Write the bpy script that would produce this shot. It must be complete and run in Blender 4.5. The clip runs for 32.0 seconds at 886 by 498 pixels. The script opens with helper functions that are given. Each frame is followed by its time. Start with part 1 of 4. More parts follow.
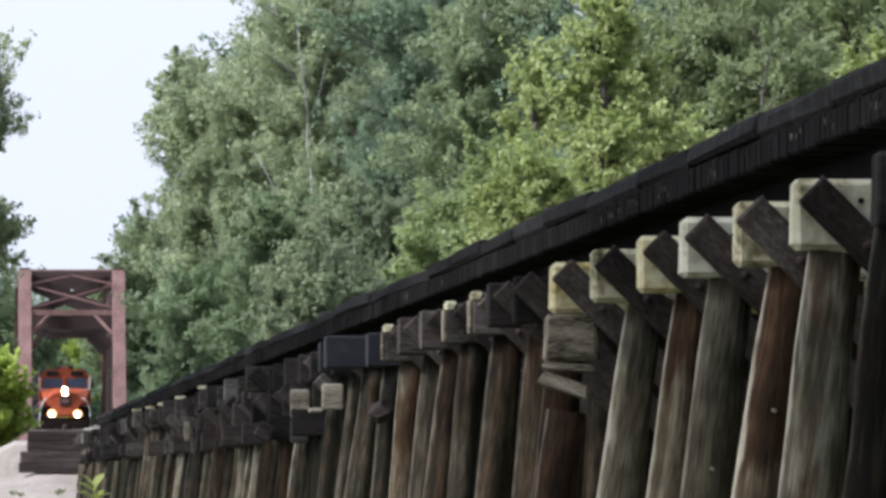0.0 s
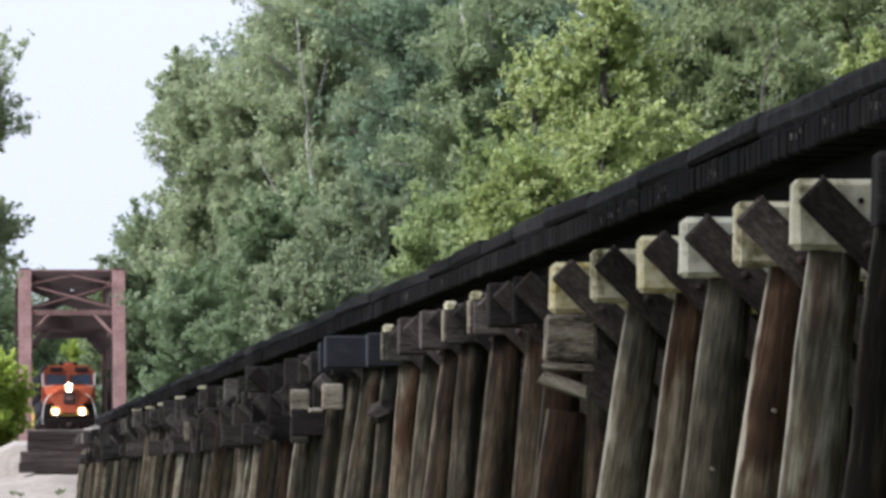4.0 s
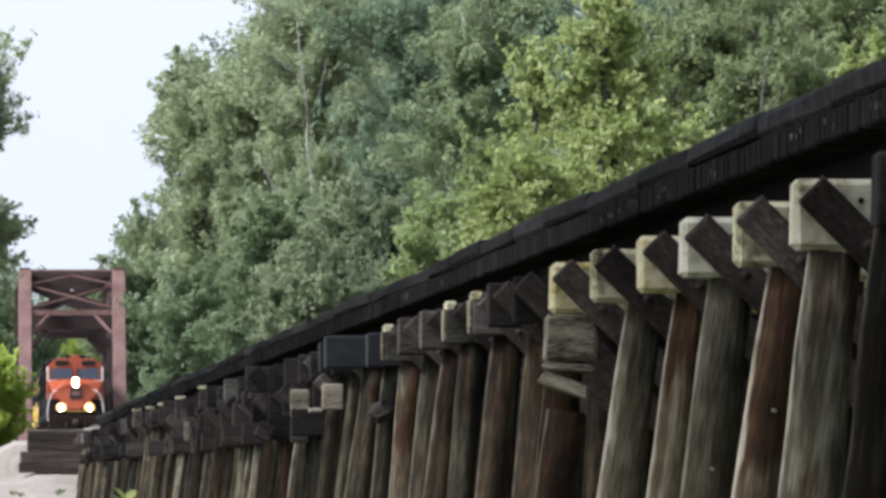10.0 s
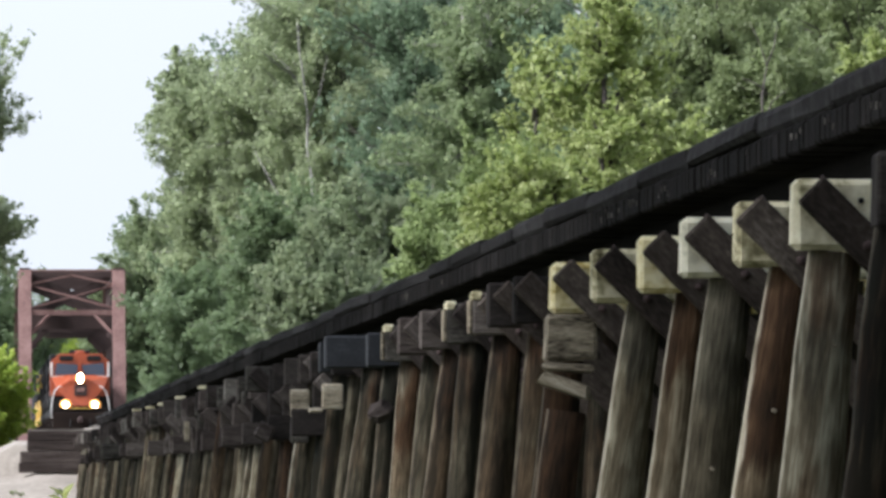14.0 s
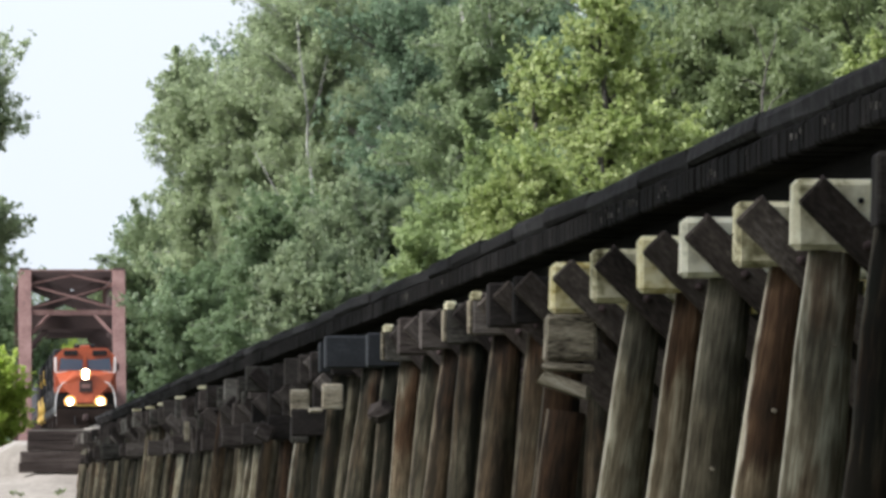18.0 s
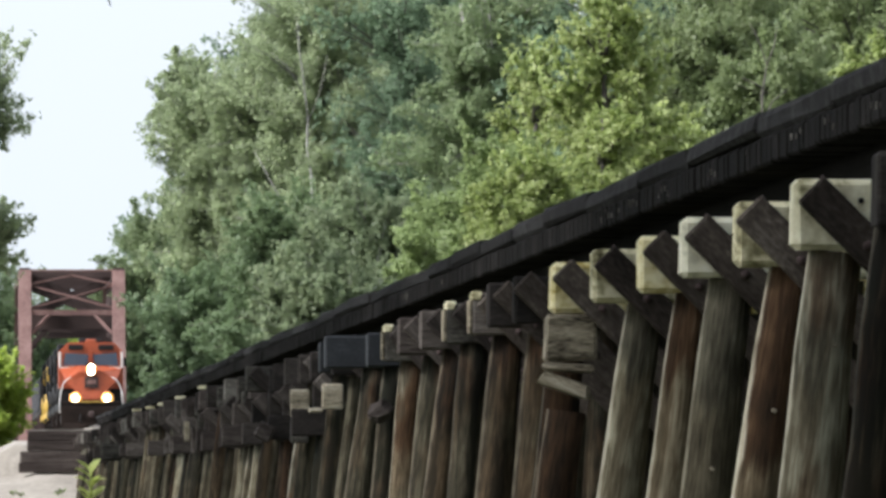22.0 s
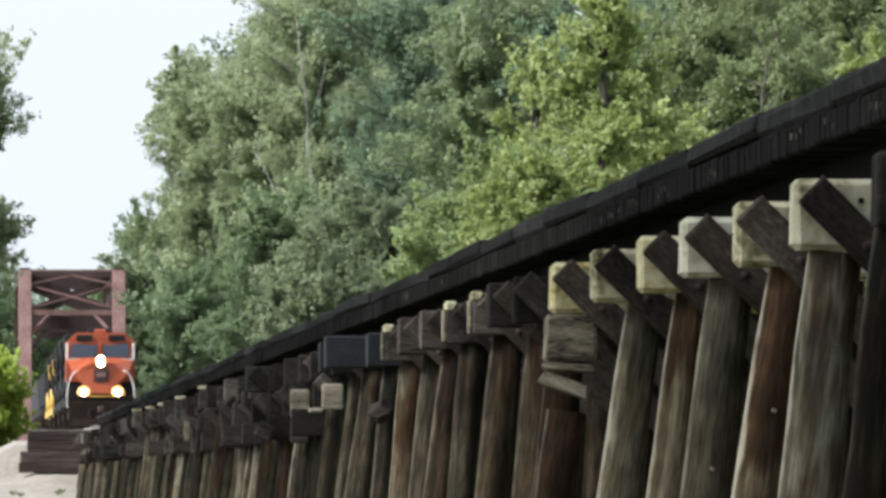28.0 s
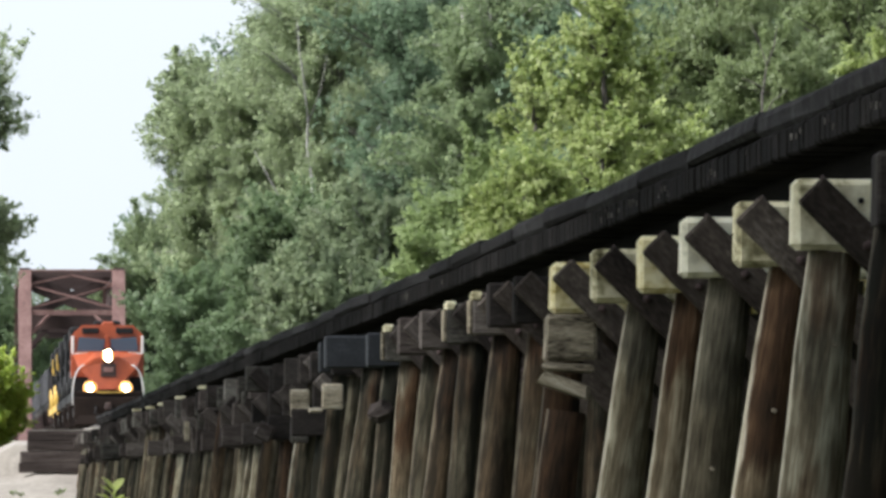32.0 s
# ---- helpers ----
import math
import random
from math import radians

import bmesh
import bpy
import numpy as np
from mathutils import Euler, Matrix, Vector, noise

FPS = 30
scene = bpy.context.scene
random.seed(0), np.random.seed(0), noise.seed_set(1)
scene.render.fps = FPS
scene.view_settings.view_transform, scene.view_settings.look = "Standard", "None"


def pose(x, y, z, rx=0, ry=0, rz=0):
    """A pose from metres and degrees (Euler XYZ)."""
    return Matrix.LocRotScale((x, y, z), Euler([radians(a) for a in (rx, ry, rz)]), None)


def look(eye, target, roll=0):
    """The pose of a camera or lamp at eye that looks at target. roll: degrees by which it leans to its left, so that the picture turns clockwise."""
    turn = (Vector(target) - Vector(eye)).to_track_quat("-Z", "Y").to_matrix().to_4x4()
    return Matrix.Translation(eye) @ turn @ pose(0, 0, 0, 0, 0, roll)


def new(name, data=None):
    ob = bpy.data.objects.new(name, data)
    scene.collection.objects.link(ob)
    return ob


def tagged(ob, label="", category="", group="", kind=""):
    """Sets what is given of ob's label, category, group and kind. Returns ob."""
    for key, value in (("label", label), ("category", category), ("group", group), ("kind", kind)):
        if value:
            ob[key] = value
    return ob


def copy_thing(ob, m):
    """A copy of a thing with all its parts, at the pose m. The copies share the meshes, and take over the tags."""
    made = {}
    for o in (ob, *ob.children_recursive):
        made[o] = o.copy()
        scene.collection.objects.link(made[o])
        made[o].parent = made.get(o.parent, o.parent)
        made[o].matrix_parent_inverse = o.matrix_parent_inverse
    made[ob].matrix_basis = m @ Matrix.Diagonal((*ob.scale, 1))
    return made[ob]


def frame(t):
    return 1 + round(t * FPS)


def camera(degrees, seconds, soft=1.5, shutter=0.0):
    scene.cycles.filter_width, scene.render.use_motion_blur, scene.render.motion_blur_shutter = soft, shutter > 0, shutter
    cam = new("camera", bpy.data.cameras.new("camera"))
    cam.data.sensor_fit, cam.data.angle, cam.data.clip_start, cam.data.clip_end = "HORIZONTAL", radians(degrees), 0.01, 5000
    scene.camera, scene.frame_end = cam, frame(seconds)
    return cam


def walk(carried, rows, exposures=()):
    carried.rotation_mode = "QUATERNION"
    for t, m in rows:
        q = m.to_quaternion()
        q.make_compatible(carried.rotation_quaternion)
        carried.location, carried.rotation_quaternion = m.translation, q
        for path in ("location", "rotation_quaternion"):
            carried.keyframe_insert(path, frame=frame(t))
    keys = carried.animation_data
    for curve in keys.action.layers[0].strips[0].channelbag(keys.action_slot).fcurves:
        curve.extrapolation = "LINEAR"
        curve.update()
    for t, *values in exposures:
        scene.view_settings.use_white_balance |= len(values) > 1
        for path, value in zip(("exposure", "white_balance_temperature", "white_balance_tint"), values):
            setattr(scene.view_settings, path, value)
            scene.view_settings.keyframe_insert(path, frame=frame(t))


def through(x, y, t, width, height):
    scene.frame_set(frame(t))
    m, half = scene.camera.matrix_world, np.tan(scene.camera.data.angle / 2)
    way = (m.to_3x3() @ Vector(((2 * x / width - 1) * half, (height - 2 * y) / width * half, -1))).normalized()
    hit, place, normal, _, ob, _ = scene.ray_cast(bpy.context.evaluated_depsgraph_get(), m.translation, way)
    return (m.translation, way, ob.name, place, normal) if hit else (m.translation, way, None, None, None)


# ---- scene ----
TRACK_X = 6.33      # middle of the track, metres beside the camera
EYE_Z = 1.65
RAIL_Z = 3.87       # top of the rails
CAP_TOP = 3.19
SPAN = 4.33         # from bent to bent
FIRST_Y = 52.6
END_Y = 372.0       # where the timber trestle meets the embankment
cam = camera(4.853, 32.0, soft=3.25)
VIEW = look((0, 0, EYE_Z), (4.6432, 100, EYE_Z + 2.2108))
walk(cam, [(0, VIEW), (32, VIEW)], exposures=[(0, 0.87, 5870, 18), (9, 0.88, 5930, 17), (20, 0.89, 6120, 12), (32, 0.91, 6150, 11)])

# ---- sky and sun ----
world = bpy.data.worlds.new("sky")
scene.world = world
world.use_nodes = True
wn, wl = world.node_tree.nodes, world.node_tree.links
sky = wn.new("ShaderNodeTexSky")
sky.sky_type, sky.sun_disc = "NISHITA", False
SUN_EL, SUN_AZ = radians(40), radians(-104)
sky.sun_elevation, sky.sun_rotation = SUN_EL, SUN_AZ
sky.air_density, sky.dust_density, sky.ozone_density = 1.0, 4.0, 1.0
veil = wn.new("ShaderNodeMix")
veil.data_type = "RGBA"
veil.inputs["Factor"].default_value = 0.75
veil.inputs["B"].default_value = (11.6, 12.3, 12.7, 1)
wl.new(sky.outputs["Color"], veil.inputs["A"])
wl.new(veil.outputs["Result"], wn["Background"].inputs["Color"])
wn["Background"].inputs["Strength"].default_value = 0.0553
sun = new("sun", bpy.data.lights.new("sun", "SUN"))
sun.data.energy, sun.data.angle, sun.data.color = 4.4, radians(14), (1.0, 0.975, 0.935)
toward = Vector((math.sin(SUN_AZ) * math.cos(SUN_EL), math.cos(SUN_AZ) * math.cos(SUN_EL), math.sin(SUN_EL)))
sun.matrix_world = look(toward * 50, (0, 0, 0))


# ---- materials ----
def nodes_of(name):
    m = bpy.data.materials.new(name)
    m.use_nodes = True
    return m, m.node_tree.nodes, m.node_tree.links


def ramp_of(n, stops):
    r = n.new("ShaderNodeValToRGB")
    els = r.color_ramp.elements
    while len(els) < len(stops):
        els.new(0.5)
    for e, (p, c) in zip(els, stops):
        e.position, e.color = p, (*c, 1)
    return r


def surface(name, stops, scale=(4, 4, 4), rough=0.85, metal=0.0, bump=0.3, vary=0.35, fine=9.0, gloss=0.5, space="Object"):
    """A worn surface: large stains and fine grain through one ramp, shifted for each piece."""
    m, n, l = nodes_of(name)
    b = n["Principled BSDF"]
    tex, info = n.new("ShaderNodeTexCoord"), n.new("ShaderNodeObjectInfo")
    off = n.new("ShaderNodeVectorMath")
    off.operation = "MULTIPLY_ADD"
    off.inputs[1].default_value = scale
    spread = n.new("ShaderNodeVectorMath")
    spread.operation = "SCALE"
    spread.inputs[0].default_value = (37, 53, 71)
    l.new(info.outputs["Random"], spread.inputs["Scale"])
    l.new(tex.outputs[space], off.inputs[0])
    l.new(spread.outputs[0], off.inputs[2])
    big, small = n.new("ShaderNodeTexNoise"), n.new("ShaderNodeTexNoise")
    big.inputs["Scale"].default_value, big.inputs["Detail"].default_value = 0.7, 5
    small.inputs["Scale"].default_value, small.inputs["Detail"].default_value = fine, 6
    l.new(off.outputs[0], big.inputs["Vector"])
    l.new(off.outputs[0], small.inputs["Vector"])
    mix = n.new("ShaderNodeMix")
    mix.inputs["Factor"].default_value = 0.45
    l.new(big.outputs["Fac"], mix.inputs["A"])
    l.new(small.outputs["Fac"], mix.inputs["B"])
    add = n.new("ShaderNodeMath")
    add.operation = "MULTIPLY_ADD"
    add.inputs[1].default_value = vary
    l.new(info.outputs["Random"], add.inputs[0])
    l.new(mix.outputs["Result"], add.inputs[2])
    sub = n.new("ShaderNodeMath")
    sub.operation = "SUBTRACT"
    sub.inputs[1].default_value = vary / 2
    l.new(add.outputs[0], sub.inputs[0])
    r = ramp_of(n, stops)
    l.new(sub.outputs[0], r.inputs["Fac"])
    l.new(r.outputs["Color"], b.inputs["Base Color"])
    b.inputs["Roughness"].default_value, b.inputs["Metallic"].default_value = rough, metal
    b.inputs["Specular IOR Level"].default_value = gloss
    if bump:
        bp = n.new("ShaderNodeBump")
        bp.inputs["Strength"].default_value, bp.inputs["Distance"].default_value = bump, 0.02
        l.new(small.outputs["Fac"], bp.inputs["Height"])
        l.new(bp.outputs["Normal"], b.inputs["Normal"])
    return m


def pile_material(name, lift, bleed=0.0, rub=0.35, rim_light=0.75):
    """Old creosoted round timber: grey streaks, red-brown bleeding, a paler worn lower part with a ragged upper rim."""
    m, n, l = nodes_of(name)
    b = n["Principled BSDF"]
    tex, info = n.new("ShaderNodeTexCoord"), n.new("ShaderNodeObjectInfo")
    spread = n.new("ShaderNodeVectorMath")
    spread.operation = "SCALE"
    spread.inputs[0].default_value = (37, 53, 71)
    l.new(info.outputs["Random"], spread.inputs["Scale"])

    def grain(scale, detail, size):
        off = n.new("ShaderNodeVectorMath")
        off.operation = "MULTIPLY_ADD"
        off.inputs[1].default_value = scale
        l.new(tex.outputs["Object"], off.inputs[0])
        l.new(spread.outputs[0], off.inputs[2])
        t = n.new("ShaderNodeTexNoise")
        t.inputs["Scale"].default_value, t.inputs["Detail"].default_value = size, detail
        l.new(off.outputs[0], t.inputs["Vector"])
        return t.outputs["Fac"]

    def calc(kind, a, b, c=0.0):
        k = n.new("ShaderNodeMath")
        k.operation = kind
        for i, v in enumerate((a, b, c)):
            if hasattr(v, "links"):
                l.new(v, k.inputs[i])
            else:
                k.inputs[i].default_value = v
        return k.outputs[0]

    def blend(f, a, b):
        k = n.new("ShaderNodeMix")
        k.data_type = "RGBA"
        l.new(f, k.inputs["Factor"])
        l.new(a, k.inputs["A"])
        l.new(b, k.inputs["B"])
        return k.outputs["Result"]

    streak, fine, patch = grain((7, 7, 0.3), 4, 1.4), grain((26, 26, 2.2), 6, 2.2), grain((2.5, 2.5, 0.9), 3, 1.5)
    blotch = grain((5, 5, 3), 5, 1.6)
    tone = calc("MULTIPLY_ADD", fine, 0.32, calc("MULTIPLY_ADD", streak, 0.48, calc("MULTIPLY", blotch, 0.2)))
    tone = calc("ADD", tone, calc("MULTIPLY_ADD", info.outputs["Random"], 0.08, lift - 0.04))
    grey, red = ramp_of(n, [(0.34, (0.010, 0.0106, 0.0072)), (0.45, (0.043, 0.0385, 0.0262)), (0.55, (0.107, 0.097, 0.067)), (0.68, (0.335, 0.325, 0.24))]), ramp_of(n, [(0.36, (0.0125, 0.0097, 0.0070)), (0.48, (0.047, 0.027, 0.0145)), (0.58, (0.1, 0.06, 0.032)), (0.7, (0.22, 0.17, 0.11))])
    worn = ramp_of(n, [(0.36, (0.0415, 0.032, 0.0185)), (0.5, (0.146, 0.119, 0.072)), (0.66, (0.43, 0.39, 0.272))])
    for r in (grey, red, worn):
        l.new(tone, r.inputs["Fac"])
    sep = n.new("ShaderNodeSeparateXYZ")
    l.new(tex.outputs["Object"], sep.inputs[0])
    some = calc("FRACT", calc("MULTIPLY", info.outputs["Random"], 7.3), 0.0)
    f = n.new("ShaderNodeMapRange")
    l.new(calc("ADD", patch, calc("MULTIPLY_ADD", some, 0.3, bleed)), f.inputs["Value"])
    f.inputs["From Min"].default_value, f.inputs["From Max"].default_value = 0.6, 0.8
    g = n.new("ShaderNodeMapRange")
    depth = calc("ADD", calc("MULTIPLY", sep.outputs["Z"], -1.0), calc("MULTIPLY", streak, 1.1))
    l.new(calc("ADD", depth, calc("MULTIPLY", some, -0.9)), g.inputs["Value"])
    g.inputs["From Min"].default_value, g.inputs["From Max"].default_value = 0.62, 0.76
    g.inputs["To Max"].default_value = rub
    # left-hand rim light, painted as a narrow ragged pale strip down the leg
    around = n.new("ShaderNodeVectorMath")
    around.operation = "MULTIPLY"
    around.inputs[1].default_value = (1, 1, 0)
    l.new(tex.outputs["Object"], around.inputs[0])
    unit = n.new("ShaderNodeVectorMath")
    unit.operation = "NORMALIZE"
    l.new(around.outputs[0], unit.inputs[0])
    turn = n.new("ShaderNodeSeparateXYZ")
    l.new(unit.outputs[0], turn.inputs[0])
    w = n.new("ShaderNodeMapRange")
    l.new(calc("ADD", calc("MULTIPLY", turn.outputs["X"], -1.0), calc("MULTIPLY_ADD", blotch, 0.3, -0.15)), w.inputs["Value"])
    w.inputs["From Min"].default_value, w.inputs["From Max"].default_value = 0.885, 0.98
    w.inputs["To Max"].default_value = rim_light
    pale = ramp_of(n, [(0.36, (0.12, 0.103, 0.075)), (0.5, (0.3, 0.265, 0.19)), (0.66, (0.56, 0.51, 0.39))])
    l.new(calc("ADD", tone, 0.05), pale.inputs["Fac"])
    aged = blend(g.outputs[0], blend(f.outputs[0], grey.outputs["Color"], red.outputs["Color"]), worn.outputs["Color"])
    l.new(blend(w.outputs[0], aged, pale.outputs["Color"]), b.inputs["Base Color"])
    b.inputs["Roughness"].default_value, b.inputs["Specular IOR Level"].default_value = 0.95, 0.12
    bp = n.new("ShaderNodeBump")
    bp.inputs["Strength"].default_value, bp.inputs["Distance"].default_value = 0.6, 0.02
    l.new(tone, bp.inputs["Height"])
    l.new(bp.outputs["Normal"], b.inputs["Normal"])
    return m


def leaf_material(name, dark, mid, light, through=0.35, rough=0.55, range_kept=0.42):
    m, n, l = nodes_of(name)
    b, out = n["Principled BSDF"], n["Material Output"]
    geo, info = n.new("ShaderNodeNewGeometry"), n.new("ShaderNodeObjectInfo")
    mix = n.new("ShaderNodeMix")
    mix.inputs["Factor"].default_value = 0.3
    l.new(geo.outputs["Random Per Island"], mix.inputs["A"])
    l.new(info.outputs["Random"], mix.inputs["B"])
    even = [tuple(range_kept * c + (1 - range_kept) * m for c, m in zip(end, mid)) for end in (dark, light)]
    r = ramp_of(n, [(0.05, even[0]), (0.5, mid), (0.95, even[1])])
    l.new(mix.outputs["Result"], r.inputs["Fac"])
    l.new(r.outputs["Color"], b.inputs["Base Color"])
    b.inputs["Roughness"].default_value = rough
    t, s = n.new("ShaderNodeBsdfTranslucent"), n.new("ShaderNodeMixShader")
    s.inputs["Fac"].default_value = through
    l.new(r.outputs["Color"], t.inputs["Color"])
    l.new(b.outputs[0], s.inputs[1])
    l.new(t.outputs[0], s.inputs[2])
    l.new(s.outputs[0], out.inputs["Surface"])
    return m


def glow(name, colour, strength):
    m, n, l = nodes_of(name)
    b = n["Principled BSDF"]
    b.inputs["Base Color"].default_value = (*colour, 1)
    b.inputs["Emission Color"].default_value = (*colour, 1)
    b.inputs["Emission Strength"].default_value = strength
    return m


PILE = pile_material("creosoted_timber_leg", -0.038, rim_light=0.5)
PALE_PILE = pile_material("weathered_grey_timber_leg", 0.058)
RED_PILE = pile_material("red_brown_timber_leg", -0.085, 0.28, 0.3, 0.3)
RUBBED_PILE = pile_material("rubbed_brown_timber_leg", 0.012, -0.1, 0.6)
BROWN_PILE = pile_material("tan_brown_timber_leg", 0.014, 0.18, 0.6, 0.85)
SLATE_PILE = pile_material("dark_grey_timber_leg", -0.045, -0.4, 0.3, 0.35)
# dark legs; on the inner rows it also paints the deck's shade
DARK_PILE = pile_material("dark_and_shaded_timber_leg", -0.11, rub=0.18, rim_light=0.22)
CREAM = surface("pale_treated_timber", [(0.34, (0.09, 0.08, 0.04)), (0.425, (0.34, 0.31, 0.18)), (0.505, (0.63, 0.58, 0.385)), (0.66, (0.87, 0.83, 0.63))], (2.6, 2.6, 3), 0.85, vary=0.12, fine=6, gloss=0.15)
CHALK = surface("chalky_treated_timber", [(0.32, (0.2, 0.185, 0.12)), (0.42, (0.47, 0.45, 0.33)), (0.52, (0.72, 0.69, 0.52)), (0.67, (0.88, 0.85, 0.71))], (2.2, 2.2, 3), 0.85, vary=0.05, fine=6, gloss=0.15)
OCHRE = surface("ochre_stained_timber", [(0.32, (0.12, 0.09, 0.03)), (0.43, (0.38, 0.3, 0.1)), (0.51, (0.65, 0.57, 0.3)), (0.65, (0.88, 0.83, 0.58))], (2.2, 2.2, 3), 0.85, vary=0.05, fine=6, gloss=0.15)
DARK = surface("dark_creosoted_timber", [(0.25, (0.013, 0.0125, 0.012)), (0.5, (0.036, 0.031, 0.028)), (0.8, (0.11, 0.095, 0.083))], (1.5, 6, 6), 0.8, vary=0.3, gloss=0.03)
BLUEBLACK = surface("blue_black_tarred_timber", [(0.25, (0.006, 0.0067, 0.008)), (0.5, (0.017, 0.019, 0.0225)), (0.75, (0.05, 0.055, 0.062))], (3, 3, 4), 0.65, vary=0.2, gloss=0.35)
BRACE = surface("weathered_brace_plank", [(0.3, (0.017, 0.0136, 0.012)), (0.48, (0.054, 0.044, 0.0385)), (0.62, (0.107, 0.091, 0.08)), (0.78, (0.23, 0.205, 0.18))], (0.9, 7, 7), 0.9, bump=0.8, vary=0.25, gloss=0.12)
NEARBRACE = surface("dark_brown_brace_plank", [(0.3, (0.013, 0.0105, 0.0085)), (0.48, (0.041, 0.0325, 0.0265)), (0.62, (0.078, 0.064, 0.052)), (0.8, (0.2, 0.175, 0.145))], (2.0, 5, 5), 0.9, bump=0.7, vary=0.15, gloss=0.12)
ASHWOOD = surface("ash_grey_old_timber", [(0.32, (0.02, 0.018, 0.015)), (0.47, (0.08, 0.073, 0.062)), (0.6, (0.17, 0.157, 0.135)), (0.78, (0.3, 0.28, 0.25))], (2, 6, 6), 0.9, bump=0.6, vary=0.25, gloss=0.12)
BULKWOOD = surface("dark_bulkhead_timber", [(0.3, (0.017, 0.0137, 0.0124)), (0.5, (0.044, 0.035, 0.031)), (0.72, (0.117, 0.097, 0.087))], (1.2, 5, 9), 0.85, vary=0.25, gloss=0.05)
TANBOARD = surface("tan_sheathing_board", [(0.3, (0.045, 0.033, 0.025)), (0.5, (0.105, 0.08, 0.061)), (0.75, (0.2, 0.16, 0.128))], (6, 6, 0.8), 0.9, vary=0.05, gloss=0.1)
GREYWOOD = surface("silver_grey_wood", [(0.36, (0.03, 0.025, 0.018)), (0.46, (0.2, 0.17, 0.12)), (0.57, (0.38, 0.33, 0.24)), (0.75, (0.6, 0.55, 0.44))], (1.6, 8, 10), 0.9, bump=0.8, vary=0.15, gloss=0.15)
TIE = surface("old_tie_timber", [(0.3, (0.007, 0.0063, 0.006)), (0.58, (0.014, 0.0125, 0.0115)), (0.72, (0.03, 0.027, 0.025)), (0.85, (0.075, 0.069, 0.064))], (6, 6, 6), 0.85, vary=0.25, gloss=0.03)
# darker than the ties: the shade beneath the deck is in this colour
STRINGER = surface("shaded_tar_stringer_timber", [(0.3, (0.0045, 0.004, 0.0037)), (0.6, (0.009, 0.0078, 0.0072)), (0.85, (0.03, 0.026, 0.024))], (6, 0.8, 6), 0.9, vary=0.15, gloss=0.02)
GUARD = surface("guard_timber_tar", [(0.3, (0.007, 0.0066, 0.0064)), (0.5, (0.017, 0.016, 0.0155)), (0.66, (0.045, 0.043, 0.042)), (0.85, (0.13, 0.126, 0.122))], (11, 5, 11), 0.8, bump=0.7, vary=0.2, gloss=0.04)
STEEL = surface("railhead_steel", [(0.3, (0.12, 0.09, 0.07)), (0.7, (0.3, 0.28, 0.27))], (6, 0.6, 6), 0.4, 0.9, vary=0.1)
RUST = surface("rusty_bridge_steel", [(0.25, (0.068, 0.034, 0.03)), (0.5, (0.166, 0.091, 0.08)), (0.8, (0.27, 0.17, 0.153))], (1.3, 1.3, 0.6), 0.8, bump=0.3, vary=0.15, fine=5)
# dark rust; on the bridge it also paints the shade inside the truss
RUSTDARK = surface("dark_rust_and_shade_steel", [(0.25, (0.018, 0.0105, 0.0095)), (0.55, (0.046, 0.0265, 0.0235)), (0.85, (0.088, 0.054, 0.047))], (1, 1, 1), 0.85, vary=0.2)
GRAVEL = surface("pale_gravel", [(0.25, (0.118, 0.102, 0.082)), (0.5, (0.225, 0.2, 0.168)), (0.78, (0.37, 0.335, 0.29))], (0.5, 0.5, 0.5), 0.95, bump=0.9, vary=0.0, fine=8)
SOIL = surface("grassy_soil", [(0.25, (0.02, 0.03, 0.01)), (0.5, (0.045, 0.055, 0.02)), (0.8, (0.11, 0.095, 0.06))], (0.15, 0.15, 0.15), 0.95, bump=0.8, vary=0.0, fine=12)
BARK = surface("pale_bark", [(0.25, (0.1, 0.095, 0.085)), (0.5, (0.24, 0.23, 0.21)), (0.8, (0.45, 0.44, 0.41))], (3, 3, 0.5), 0.9, bump=0.5, vary=0.2)
BARKDARK = surface("dark_bark", [(0.25, (0.03, 0.026, 0.022)), (0.55, (0.08, 0.07, 0.06)), (0.85, (0.16, 0.15, 0.13))], (3, 3, 0.5), 0.9, bump=0.5, vary=0.2)
